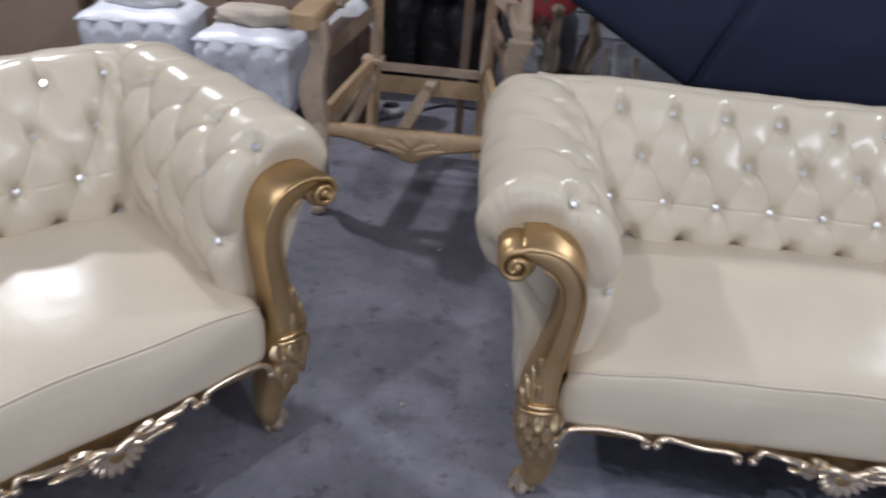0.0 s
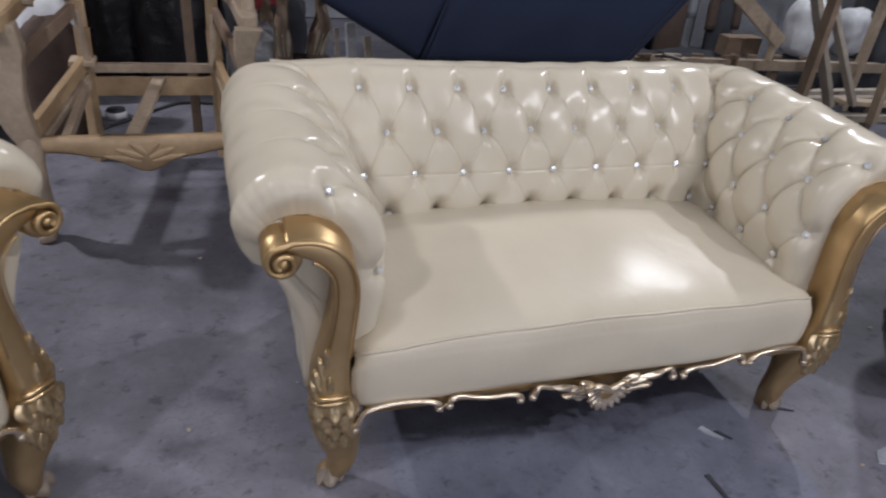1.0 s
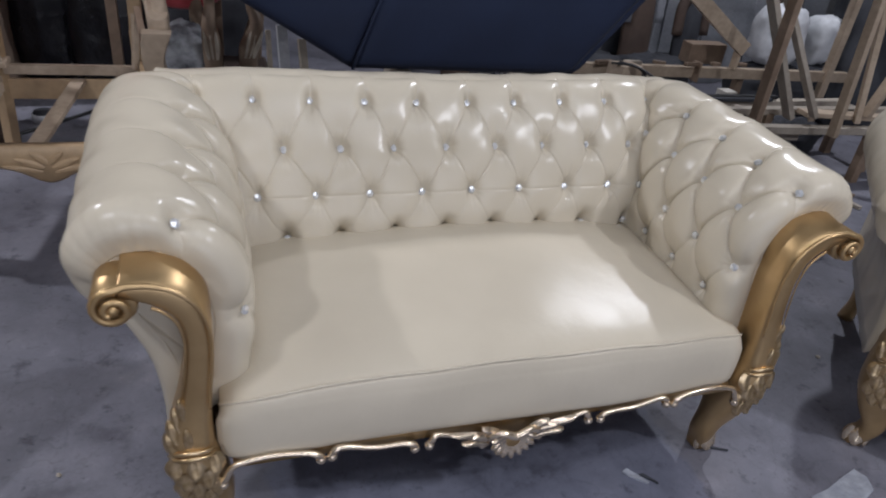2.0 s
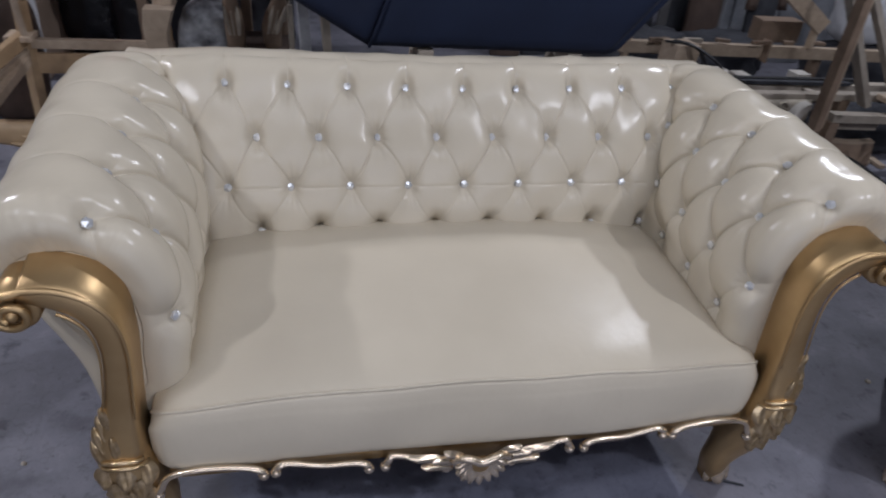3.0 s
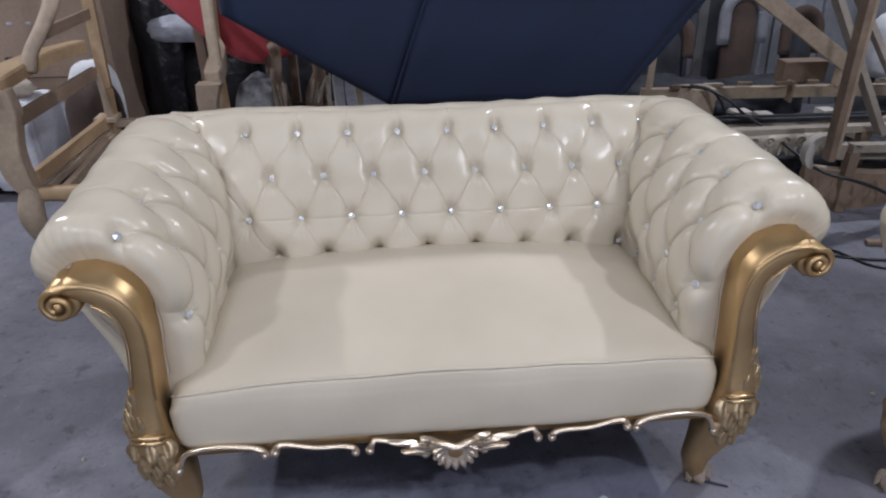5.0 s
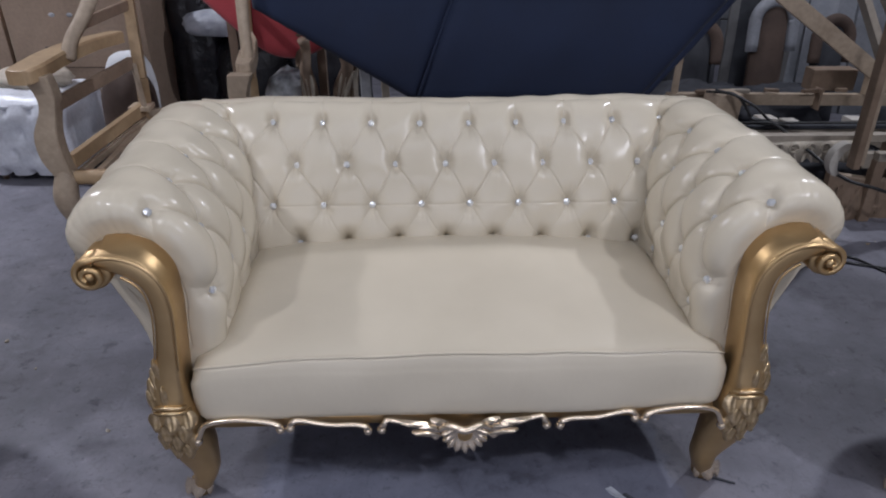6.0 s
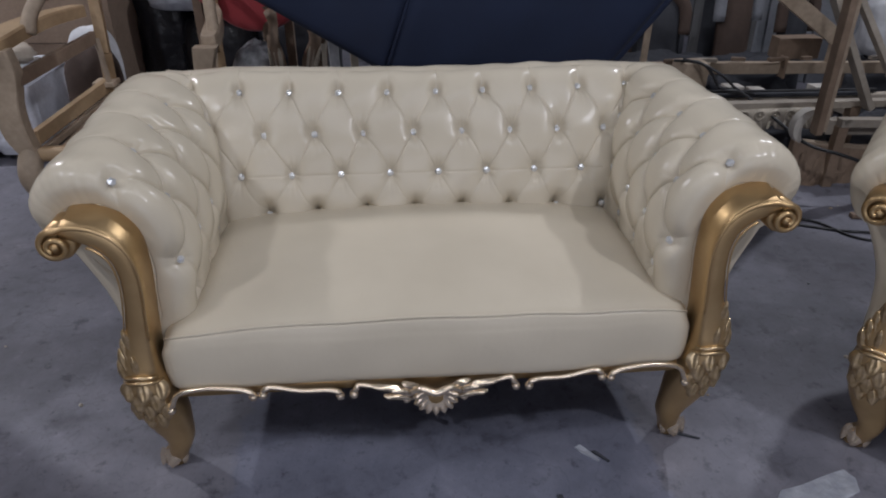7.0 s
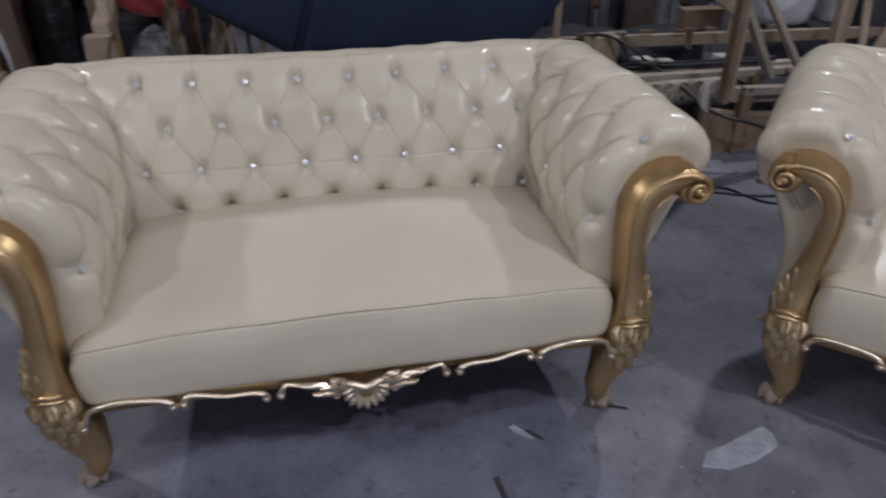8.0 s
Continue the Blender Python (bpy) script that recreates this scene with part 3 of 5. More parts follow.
def apron(half, parent):
    """Carved gilt front rail: C-scrolls towards a shell in the middle."""
    end = half + 0.045
    bm = bmesh.new()
    n = 60
    G = []
    for i in range(n):
        x = -end + 2 * end * i / (n - 1)
        drop = 0.028 + 0.036 * math.exp(-(x / 0.07) ** 2)
        G.append([(x, 0.016, 0.300), (x, 0.012, 0.294), (x, 0.004, 0.300 - drop), (x, 0.022, 0.298 - drop), (x, 0.028, 0.300)])
    V = grid(bm, G, close_v=True)
    bm.faces.new(V[0])
    bm.faces.new(V[-1])
    rail = part("apron", bm, GOLD, parent, "carved gold front rail")
    k = half / 0.58
    for sgn in (-1, 1):
        dz = 0.006
        segs = [((0.650, 0.250), (0.555, 0.303), (0.445, 0.280)), ((0.425, 0.284), (0.33, 0.280), (0.235, 0.268)), ((0.205, 0.270), (0.15, 0.280), (0.070, 0.246))] if half > 0.45 else \
               [((0.685, 0.268), (0.50, 0.300), (0.37, 0.280)), ((0.335, 0.278), (0.26, 0.282), (0.125, 0.248))]
        for (xa, za), (xm, zm), (xb, zb) in segs:
            za, zm, zb = za + dz, zm + dz * 0.3, zb + dz
            pts = [(sgn * xa * k, -0.008, za - 0.010), (sgn * (xa - 0.008) * k, -0.011, za + 0.004), (sgn * (xa * 0.7 + xm * 0.3) * k, -0.009, (za + zm) / 2 + 0.012), (sgn * xm * k, -0.009, zm),
                   (sgn * (xb * 0.65 + xm * 0.35) * k, -0.009, (zb + zm) / 2 + 0.002), (sgn * (xb + 0.006) * k, -0.011, zb), (sgn * xb * k, -0.009, zb - 0.012)]
            bm = bmesh.new()
            tube(bm, pts, [0.007, 0.008, 0.007, 0.0065, 0.007, 0.008, 0.007], 8, 28)
            ellipsoid(bm, (sgn * (xa - 0.002) * k, -0.009, za - 0.014), (0.012, 0.012, 0.012), None, 10, 6)
            ellipsoid(bm, (sgn * (xb + 0.002) * k, -0.009, zb - 0.014), (0.012, 0.012, 0.012), None, 10, 6)
            part("c_scroll", bm, GILT, rail)
        for (x0, z0), (x1, z1), w in (((0.045, 0.255), (0.115, 0.282), 0.030), ((0.05, 0.262), (0.16, 0.296), 0.024), ((0.035, 0.268), (0.085, 0.300), 0.026), ((0.06, 0.245), (0.13, 0.262), 0.022)):
            bm = bmesh.new()
            leaf_mesh(bm, (sgn * x0, -0.018, z0), (sgn * x1, -0.022, z1), w, 0.012)
            part("wing_leaf", bm, GILT, rail)
    for i in range(9):
        a = math.radians(-90 + (i - 4) * 21)
        bm = bmesh.new()
        r = 0.066 - 0.002 * abs(i - 4)
        leaf_mesh(bm, (0.012 * math.cos(a), -0.020, 0.262 + 0.012 * math.sin(a)), (r * math.cos(a), -0.030, 0.262 + r * math.sin(a)), 0.033, 0.008)
        part("shell_lobe", bm, GILT, rail)
    bm = bmesh.new()
    tube(bm, [(-0.062, -0.020, 0.268), (-0.035, -0.030, 0.285), (0, -0.032, 0.272), (0.035, -0.030, 0.285), (0.062, -0.020, 0.268)], [0.010, 0.009, 0.011, 0.009, 0.010], 8, 20)
    part("shell_crest", bm, GILT, rail)
    bm = bmesh.new()
    ellipsoid(bm, (0, -0.016, 0.244), (0.030, 0.012, 0.026))
    part("shell_hollow", bm, GOLD, rail)
    return rail


def cushion(half, parent):
    sec = [(0.016, 0.288), (-0.002, 0.300), (-0.008, 0.345), (-0.008, 0.40), (-0.003, 0.437), (0.010, 0.452), (0.05, 0.462), (0.15, 0.470), (0.30, 0.478), (0.45, 0.484), (0.53, 0.482), (0.58, 0.468), (0.66, 0.43)]
    ys = spline(sec, 48)
    xs = np.concatenate([[-1, -0.995, -0.985, -0.965], np.linspace(-0.95, 0.95, 48), [0.965, 0.985, 0.995, 1]])
    w = half + 0.074
    G = []
    for f in xs:
        row = []
        for y, z in ys:
            inner = 1.0 if y < 0.03 else 1 - 0.035 * smooth01((y - 0.03) / 0.05)
            crown = 0.042 * (1 - abs(f) ** 2.2) * math.sin(math.pi * min(1, max(0, (y + 0.10) / 0.85))) ** 0.8 if z > 0.44 else 0
            e = max(0.0, (abs(f) - 0.91) / 0.09)
            pull = 0.032 * e * e
            tuck = 0.045 * max(0.0, (abs(f) - 0.88) / 0.12) ** 2 * smooth01((y - 0.06) / 0.08)
            front = -0.004 * math.sin(f * 5.1) * smooth01((0.05 - y) / 0.05) + 0.004 * noise.noise(Vector((f * w * 7, z * 9, 1.7))) * smooth01((0.12 - y) / 0.08)
            crown += 0.0045 * noise.noise(Vector((f * w * 6, y * 5, 4.4))) * (z > 0.42)
            inner *= 1 - 0.014 * smooth01((z - 0.40) / 0.05)
            row.append((f * w * inner, y + pull + front + 0.010 * abs(f) ** 3 * (y < 0.05), z + crown - 0.8 * pull * smooth01((z - 0.36) / 0.09) - 0.006 * abs(f) ** 4 - tuck))
        G.append(row)
    bm = bmesh.new()
    grid(bm, G)
    bmesh.ops.holes_fill(bm, edges=[e for e in bm.edges if e.is_boundary], sides=0)
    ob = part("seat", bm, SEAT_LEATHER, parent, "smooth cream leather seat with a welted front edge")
    # welt along the top front edge
    pts = []
    for i, f in enumerate(xs):
        j = int(np.argmin(np.abs(ys[:, 1] - 0.449) + (ys[:, 0] > 0.04) * 9))
        p = G[i][j]
        pts.append((p[0], p[1] - 0.001, p[2] + 0.002))
    bm = bmesh.new()
    tube(bm, pts, 0.0034, 6)
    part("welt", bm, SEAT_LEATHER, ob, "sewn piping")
    return ob


def chesterfield(name, label, category, x0, m, group):
    """x0: half the seat's width between the arms."""
    root = thing(name, label, category, m, group)
    half = x0 + 0.17
    step = 0.0020 if x0 > 0.5 else 0.0030
    us = np.linspace(-half, half, int(half * 2 / step))
    vs = np.concatenate([np.linspace(-5, -2.2, 14), np.linspace(-2.0, 3.6, int(0.66 / step))])
    bt = []
    for v in (0, 1, 2, 3):
        shift = 0.0 if v % 2 else 0.5
        for k in range(-12, 13):
            u = (k + shift) * PITCH - 0.018
            if abs(u) < x0 + (0.11 if v == 0 else 0.02):
                bt.append((u, v))
    tufted("back", back_fn(half), us, vs, root, "deep buttoned cream leather back with a rolled top", bt, True)
    for sign in (-1, 1):
        fn = arm_fn(x0, sign)
        ys = np.concatenate([0.118 - 0.0280 * np.cos(np.linspace(0, math.pi / 2, 14)), np.linspace(0.1205, 0.66, int(0.54 / step)), np.linspace(0.667, 0.852, 28)])
        bt = []
        for v in (0, 1, 2, 3):
            shift = 0.0 if v % 2 else 0.5
            for k in range(-1, 5):
                y = (k + shift) * PITCH + 0.035
                if 0.10 < y < 0.62:
                    bt.append((y, v))
        tufted("arm", fn, ys, vs, root, "deep buttoned cream leather rolled arm", bt, sign < 0, 0.0190)
        facing(x0, sign, root)
        bm = bmesh.new()
        tube(bm, [(sign * (x0 + 0.08), 0.76, 0.30), (sign * (x0 + 0.085), 0.775, 0.2), (sign * (x0 + 0.08), 0.79, 0.1), (sign * (x0 + 0.085), 0.82, 0.0)], [0.035, 0.032, 0.026, 0.028], 12, 12)
        part("rear_leg", bm, GOLD, root)
    cushion(x0, root)
    apron(x0, root)
    bm = bmesh.new()
    box(bm, (-x0 - 0.10, 0.03, 0.285), (x0 + 0.10, 0.79, 0.315), None, 0.006)
    part("seat_frame", bm, WOOD_DARK, root)
    return root


chesterfield("loveseat", "cream leather buttoned loveseat with carved gold scroll legs", "sofa", 0.58, pose(-0.01, 0, 0), "gold and cream suite")
chesterfield("armchair", "cream leather buttoned armchair with carved gold scroll legs", "armchair", 0.32, pose(-1.61, -0.18, 0, 0, 0, 48), "gold and cream suite")
chesterfield("armchair", "cream leather buttoned armchair with carved gold scroll legs", "armchair", 0.32, pose(1.425, -0.352, 0, 0, 0, -43), "gold and cream suite")


# ---- behind the suite ----
def timber(name, a, b, w, h, mat, label, group="loose timber", roll=0.0):
    return tagged(link(name, beam(a, b, w, h, 0.004, roll), mat, None, "", False), label, "timber", group)


def lump(centre, radii, seed, rough=0.18, freq=2.2, seg=40, rings=24, flatten=None):
    """A soft sack: an ellipsoid pushed in and out, squared a little, flat underneath."""
    bm = bmesh.new()
    bmesh.ops.create_uvsphere(bm, u_segments=seg, v_segments=rings, radius=1)
    off = Vector((seed * 3.7, seed * 1.3, seed * 2.1))
    for v in bm.verts:
        d = v.co.normalized()
        k = 1.0 / max(abs(d.x) ** 3.2 + abs(d.y) ** 3.2 + abs(d.z) ** 3.2, 1e-6) ** (1 / 3.2)
        n = noise.fractal(d * freq + off, 0.8, 2.0, 4) * rough
        n += abs(noise.noise(d * freq * 3.1 + off)) * rough * 0.5
        p = d * k * (1 + n)
        v.co = (centre[0] + p.x * radii[0], centre[1] + p.y * radii[1], centre[2] + p.z * radii[2])
        if flatten is not None and v.co.z < flatten:
            v.co.z = flatten + 0.002
    return bm


def sack(name, centre, radii, mat, seed, label, category, **kw):
    return tagged(link(name, lump(centre, radii, seed, **kw), mat), label, category)


# unfinished wing chair frame
CX, HALF = -1.175, 0.365


def wing_frame():
    root = thing("chair_frame", "bare unupholstered wooden wing chair frame standing on the floor", "chair frame", pose(CX, 1.43, 0))
    # carved front rail
    bm = bmesh.new()
    G = []
    for i in range(41):
        x = -HALF + 0.02 + (2 * HALF - 0.04) * i / 40
        f = abs(x) / HALF
        low = 0.338 - 0.072 * math.exp(-(x / 0.15) ** 2) - 0.010 * math.cos(x * 30) * math.exp(-(x / 0.2) ** 2)
        G.append([(x, -0.022, 0.392), (x, -0.026, 0.36), (x, -0.030 + 0.01 * f, low + 0.012), (x, -0.018, low), (x, 0.014, low), (x, 0.018, 0.392)])
    V = grid(bm, G, close_v=True)
    bm.faces.new(V[0])
    bm.faces.new(V[-1])
    rail = part("front_rail", bm, WOOD_WARM, root, "carved honey brown front rail")
    for sgn in (-1, 1):
        for (x0, z0), (x1, z1), w in (((0.015, 0.315), (0.10, 0.352), 0.03), ((0.02, 0.30), (0.14, 0.325), 0.026), ((0.0, 0.33), (0.05, 0.375), 0.03)):
            bm = bmesh.new()
            leaf_mesh(bm, (sgn * x0, -0.030, z0), (sgn * x1, -0.030, z1), w, 0.008)
            part("carved_leaf", bm, WOOD_WARM, rail)
    for s in (-1, 1):
        # front leg
        bm = bmesh.new()
        tube(bm, [(s * HALF, 0.0, 0.40), (s * (HALF + 0.012), -0.02, 0.34), (s * (HALF + 0.015), -0.035, 0.27), (s * HALF, -0.015, 0.15), (s * (HALF - 0.005), -0.012, 0.06), (s * (HALF + 0.01), -0.045, 0.012), (s * (HALF + 0.01), -0.05, 0.0)],
             [0.036, 0.046, 0.048, 0.03, 0.024, 0.032, 0.03], 12, 26)
        part("front_leg", bm, WOOD, root)
        # broad sawn S-shaped arm post
        bm = bmesh.new()
        pts = spline([(s * HALF, 0.0, 0.36, 0.034), (s * (HALF + 0.028), -0.010, 0.45, 0.046), (s * (HALF + 0.034), -0.006, 0.55, 0.046), (s * (HALF + 0.012), 0.012, 0.64, 0.034), (s * (HALF + 0.004), 0.012, 0.70, 0.036), (s * (HALF + 0.022), 0.0, 0.785, 0.046)], 22)
        G = [[(x - w, y - 0.028, z), (x - w * 0.9, y - 0.034, z), (x + w * 0.9, y - 0.034, z), (x + w, y - 0.028, z), (x + w, y + 0.03, z), (x - w, y + 0.03, z)] for x, y, z, w in pts]
        V = grid(bm, G, close_v=True)
        bm.faces.new(V[0])
        bm.faces.new(V[-1])
        part("arm_post", bm, WOOD, root, "", False)
        # broad flat arm board, rounded at the front
        bm = bmesh.new()
        pts = spline([(s * (HALF + 0.055), -0.075, 0.790, 0.022), (s * (HALF + 0.055), -0.06, 0.795, 0.048), (s * (HALF + 0.050), 0.03, 0.800, 0.058), (s * (HALF + 0.035), 0.20, 0.812, 0.056), (s * (HALF + 0.005), 0.42, 0.815, 0.045), (s * (HALF - 0.045), 0.66, 0.805, 0.032)], 24)
        G = [[(x - w, y, z - 0.026), (x - w, y, z + 0.018), (x - w * 0.85, y, z + 0.026), (x + w * 0.85, y, z + 0.026), (x + w, y, z + 0.018), (x + w, y, z - 0.026)] for x, y, z, w in (pts if s < 0 else pts * (1, 0.85, 1, 0.62) - (0.026, -0.09, 0, 0))]
        V = grid(bm, G, close_v=True)
        bm.faces.new(V[0])
        bm.faces.new(V[-1])
        part("arm", bm, WOOD_WARM if s < 0 else WOOD, root, "", False)
        # wing stile
        bm = bmesh.new()
        stile = [(-0.350, 0.20, 0.80), (-0.335, 0.235, 0.87), (-0.29, 0.28, 0.95), (-0.25, 0.33, 1.04), (-0.21, 0.42, 1.20), (-0.20, 0.52, 1.30)] if s < 0 else [(0.398, 0.12, 0.79), (0.396, 0.13, 0.86), (0.392, 0.15, 0.95), (0.388, 0.18, 1.05), (0.375, 0.24, 1.18), (0.335, 0.42, 1.30)]
        tube(bm, stile, [0.036, 0.032, 0.032, 0.034, 0.036, 0.03], 8, 22, 0.75)
        part("wing_stile", bm, WOOD, root)
        for a, b, w, h, mat, nm in (
                ((s * (HALF - 0.015), 0.02, 0.665), (s * (HALF - 0.085), 0.66, 0.685), 0.025, 0.055, WOOD_DARK, "side_slat"),
                ((s * (HALF - 0.015), 0.02, 0.425), (s * (HALF - 0.09), 0.68, 0.455), 0.030, 0.060, WOOD_WARM, "seat_rail"),
                ((s * (HALF - 0.025), 0.03, 0.365), (s * (HALF - 0.095), 0.68, 0.395), 0.022, 0.030, WOOD, "seat_rail"),
                ((s * (HALF - 0.085), 0.69, 0.0), (s * (HALF - 0.10), 0.71, 0.60), 0.05, 0.042, WOOD_WARM, "rear_post"),
                ((s * (HALF - 0.10), 0.71, 0.60), (s * (HALF - 0.09), 0.80, 1.32), 0.05, 0.042, WOOD_WARM, "rear_post"),
                ((s * (HALF - 0.115), 0.64, 0.455), (s * (HALF - 0.095), 0.66, 0.68), 0.020, 0.026, WOOD, "side_stay"),
                ((stile[2][0], stile[2][1], 0.93), (s * (HALF - 0.09), 0.74, 0.935), 0.020, 0.045, WOOD_DARK, "wing_slat")):
            part(nm, beam(a, b, w, h), mat, root, "", False)
    for a, b, w, h, mat, nm in (
            ((-HALF + 0.06, 0.70, 0.430), (HALF - 0.06, 0.70, 0.430), 0.030, 0.040, WOOD, "rear_rail"),
            ((-HALF + 0.06, 0.705, 0.345), (HALF - 0.06, 0.705, 0.345), 0.022, 0.085, WOOD_WARM, "rear_rail"),
            ((-0.055, 0.01, 0.355), (0.02, 0.69, 0.385), 0.055, 0.022, WOOD, "seat_slat"),
            ((-0.275, 0.03, 0.345), (-0.27, 0.66, 0.372), 0.030, 0.040, WOOD, "seat_slat"),
            ((-HALF + 0.06, 0.79, 1.30), (HALF - 0.06, 0.79, 1.30), 0.03, 0.07, WOOD, "crest_rail"),
            ((-HALF + 0.08, 0.77, 1.14), (HALF - 0.08, 0.77, 1.14), 0.022, 0.05, WOOD, "back_slat")):
        part(nm, beam(a, b, w, h), mat, root, "", False)
    # corner block
    bm = bmesh.new()
    box(bm, (-HALF + 0.04, 0.62, 0.455), (-HALF + 0.14, 0.72, 0.478), None, 0.004)
    part("corner_block", bm, WOOD, root, "", False)
    return root


wing_frame()


# white buttoned ottomans
def ottoman(m, w, d, h, label):
    root = thing("ottoman", label, "ottoman", m, "white ottomans")
    bm = bmesh.new()
    box(bm, (-w / 2 + 0.02, 0.02, 0.05), (w / 2 - 0.02, d, h - 0.02), None, 0.02)
    part("body", bm, WHITE_VINYL, root)

    def fn(u, v):
        edge = ease((1 - np.abs(u) / (w / 2)) / 0.12)
        p, q = u / 0.13 + v * 1.6, u / 0.13 - v * 1.6
        y = 0.03 - 0.025 * edge * np.minimum(1, np.minimum(6 * v, 6 * (1 - v) + 0.2))
        return np.stack([u, y, 0.05 + (h - 0.09) * v], -1), quilt(p, q, 0.03) * edge

    P, N, Q = surface(fn, np.linspace(-w / 2, w / 2, 60), np.linspace(0, 1, 44))
    sheet("buttoned_front", Q, WHITE_VINYL, root)
    bm = bmesh.new()
    G = []
    for f in np.linspace(-1, 1, 24):
        row = []
        for g in np.linspace(-1, 1, 18):
            k = (1 - abs(f) ** 6) * (1 - abs(g) ** 6)
            row.append((f * w * 0.505, d / 2 + g * d * 0.51, h - 0.045 + 0.055 * k ** 0.5 + 0.006 * math.sin(f * 7 + g * 4)))
        G.append(row)
    V = grid(bm, G)
    part("lid", bm, WHITE_VINYL, root)
    bm = bmesh.new()
    tube(bm, [(-w / 2, 0.0, h - 0.045), (w / 2, 0.0, h - 0.045), (w / 2, d, h - 0.045), (-w / 2, d, h - 0.045), (-w / 2, 0.0, h - 0.045)], 0.009, 8)
    part("welt", bm, WHITE_VINYL, root)
    for sx in (-1, 1):
        for y in (0.06, d - 0.06):
            bm = bmesh.new()
            tube(bm, [(sx * (w / 2 - 0.06), y, 0.055), (sx * (w / 2 - 0.06), y, 0.0)], [0.022, 0.016], 10)
            part("foot", bm, WOOD_DARK, root)
    return root


ottoman(pose(-2.16, 2.28, 0, 0, 0, -3), 0.52, 0.45, 0.46, "white buttoned vinyl ottoman beside the bare chair frame")
ottoman(pose(-2.76, 2.34, 0, 0, 0, 6), 0.56, 0.45, 0.50, "white vinyl ottoman with a smooth padded top")
sack("folded_cloth", (-2.17, 2.54, 0.505), (0.20, 0.10, 0.055), WOOD_GREY, 3, "beige bundled cloth on a white ottoman", "cloth", rough=0.12, flatten=0.462)
sack("folded_cloth", (-2.80, 2.58, 0.535), (0.19, 0.13, 0.05), WHITE_CLOTH, 5, "white folded cloth on a white ottoman", "cloth", rough=0.10, flatten=0.502)


# cartons
def carton(m, w, d, h, label):
    root = thing("carton", label, "carton", m, "cartons")
    bm = bmesh.new()
    box(bm, (-w / 2, 0, 0), (w / 2, d, h), None, 0.006)
    part("box", bm, CARDBOARD, root, "", False)
    bm = bmesh.new()
    box(bm, (-w / 2 - 0.001, -0.002, h * 0.5 - 0.003), (w / 2 + 0.001, 0.002, h * 0.5 + 0.003))
    part("flap_seam", bm, BROWN_CLOTH, root, "", False)
    for x, z in ((-0.12, h * 0.80), (-0.02, h * 0.80)):
        bm = bmesh.new()
        ellipsoid(bm, (x, 0.0, z), (0.018, 0.003, 0.012), None, 8, 5)
        part("sticker", bm, PAPER, root)
    # thin dark slab paints the shade inside a hand hole
    bm = bmesh.new()
    box(bm, (-0.20, -0.003, h * 0.56), (-0.15, 0.002, h * 0.62))
    part("hand_hole", bm, DARK_CLOTH, root, "", False)
    return root


carton(pose(-2.02, 2.85, 0, 0, 0, -2), 0.78, 0.5, 0.98, "large brown cardboard carton standing on the floor")
carton(pose(-2.86, 2.90, 0, 0, 0, 3), 0.80, 0.5, 0.86, "large brown cardboard carton standing on the floor")
carton(pose(-3.70, 2.80, 0, 0, 0, 5), 0.74, 0.5, 1.10, "large brown cardboard carton standing on the floor")
sack("sheet", (-1.98, 3.08, 1.02), (0.28, 0.18, 0.05), WHITE_CLOTH, 8, "white sheet folded on a carton", "cloth", rough=0.1, flatten=0.982)

# bundles between the chair frame and the wall
sack("bolster", (-1.63, 2.42, 0.27), (0.13, 0.13, 0.30), BROWN_CLOTH, 11, "brown leather bolster standing on end", "bolster", rough=0.05, flatten=0.0)
sack("foam_roll", (-1.66, 2.56, 0.31), (0.13, 0.10, 0.33), WHITE_CLOTH, 12, "white wrapped foam roll standing on the floor", "foam", rough=0.04, freq=1.3, flatten=0.0)
sack("wrapped_parcel", (-1.46, 3.32, 0.50), (0.17, 0.17, 0.54), BLACK_PLASTIC, 14, "bundle wrapped in shiny black plastic", "bundle", rough=0.16, flatten=0.0)
sack("wrapped_parcel", (-1.10, 3.26, 0.29), (0.26, 0.19, 0.33), BLACK_PLASTIC, 15, "wide bundle wrapped in shiny black plastic", "bundle", rough=0.14, flatten=0.0)
sack("wrapped_parcel", (-0.62, 3.2, 0.30), (0.24, 0.18, 0.34), DARK_CLOTH, 16, "dark cloth bundle on the floor", "bundle", rough=0.14, flatten=0.0)
sack("grey_sack", (-1.24, 3.18, 0.685), (0.25, 0.14, 0.085), SCRAP, 17, "grey white plastic sack lying on a black bundle", "sack", rough=0.10, freq=1.5, flatten=0.62)
sack("printed_bag", (-0.735, 2.16, 0.30), (0.125, 0.12, 0.33), GREY_FABRIC, 19, "grey and black printed plastic bag", "bag", rough=0.07, freq=1.5, flatten=0.0)


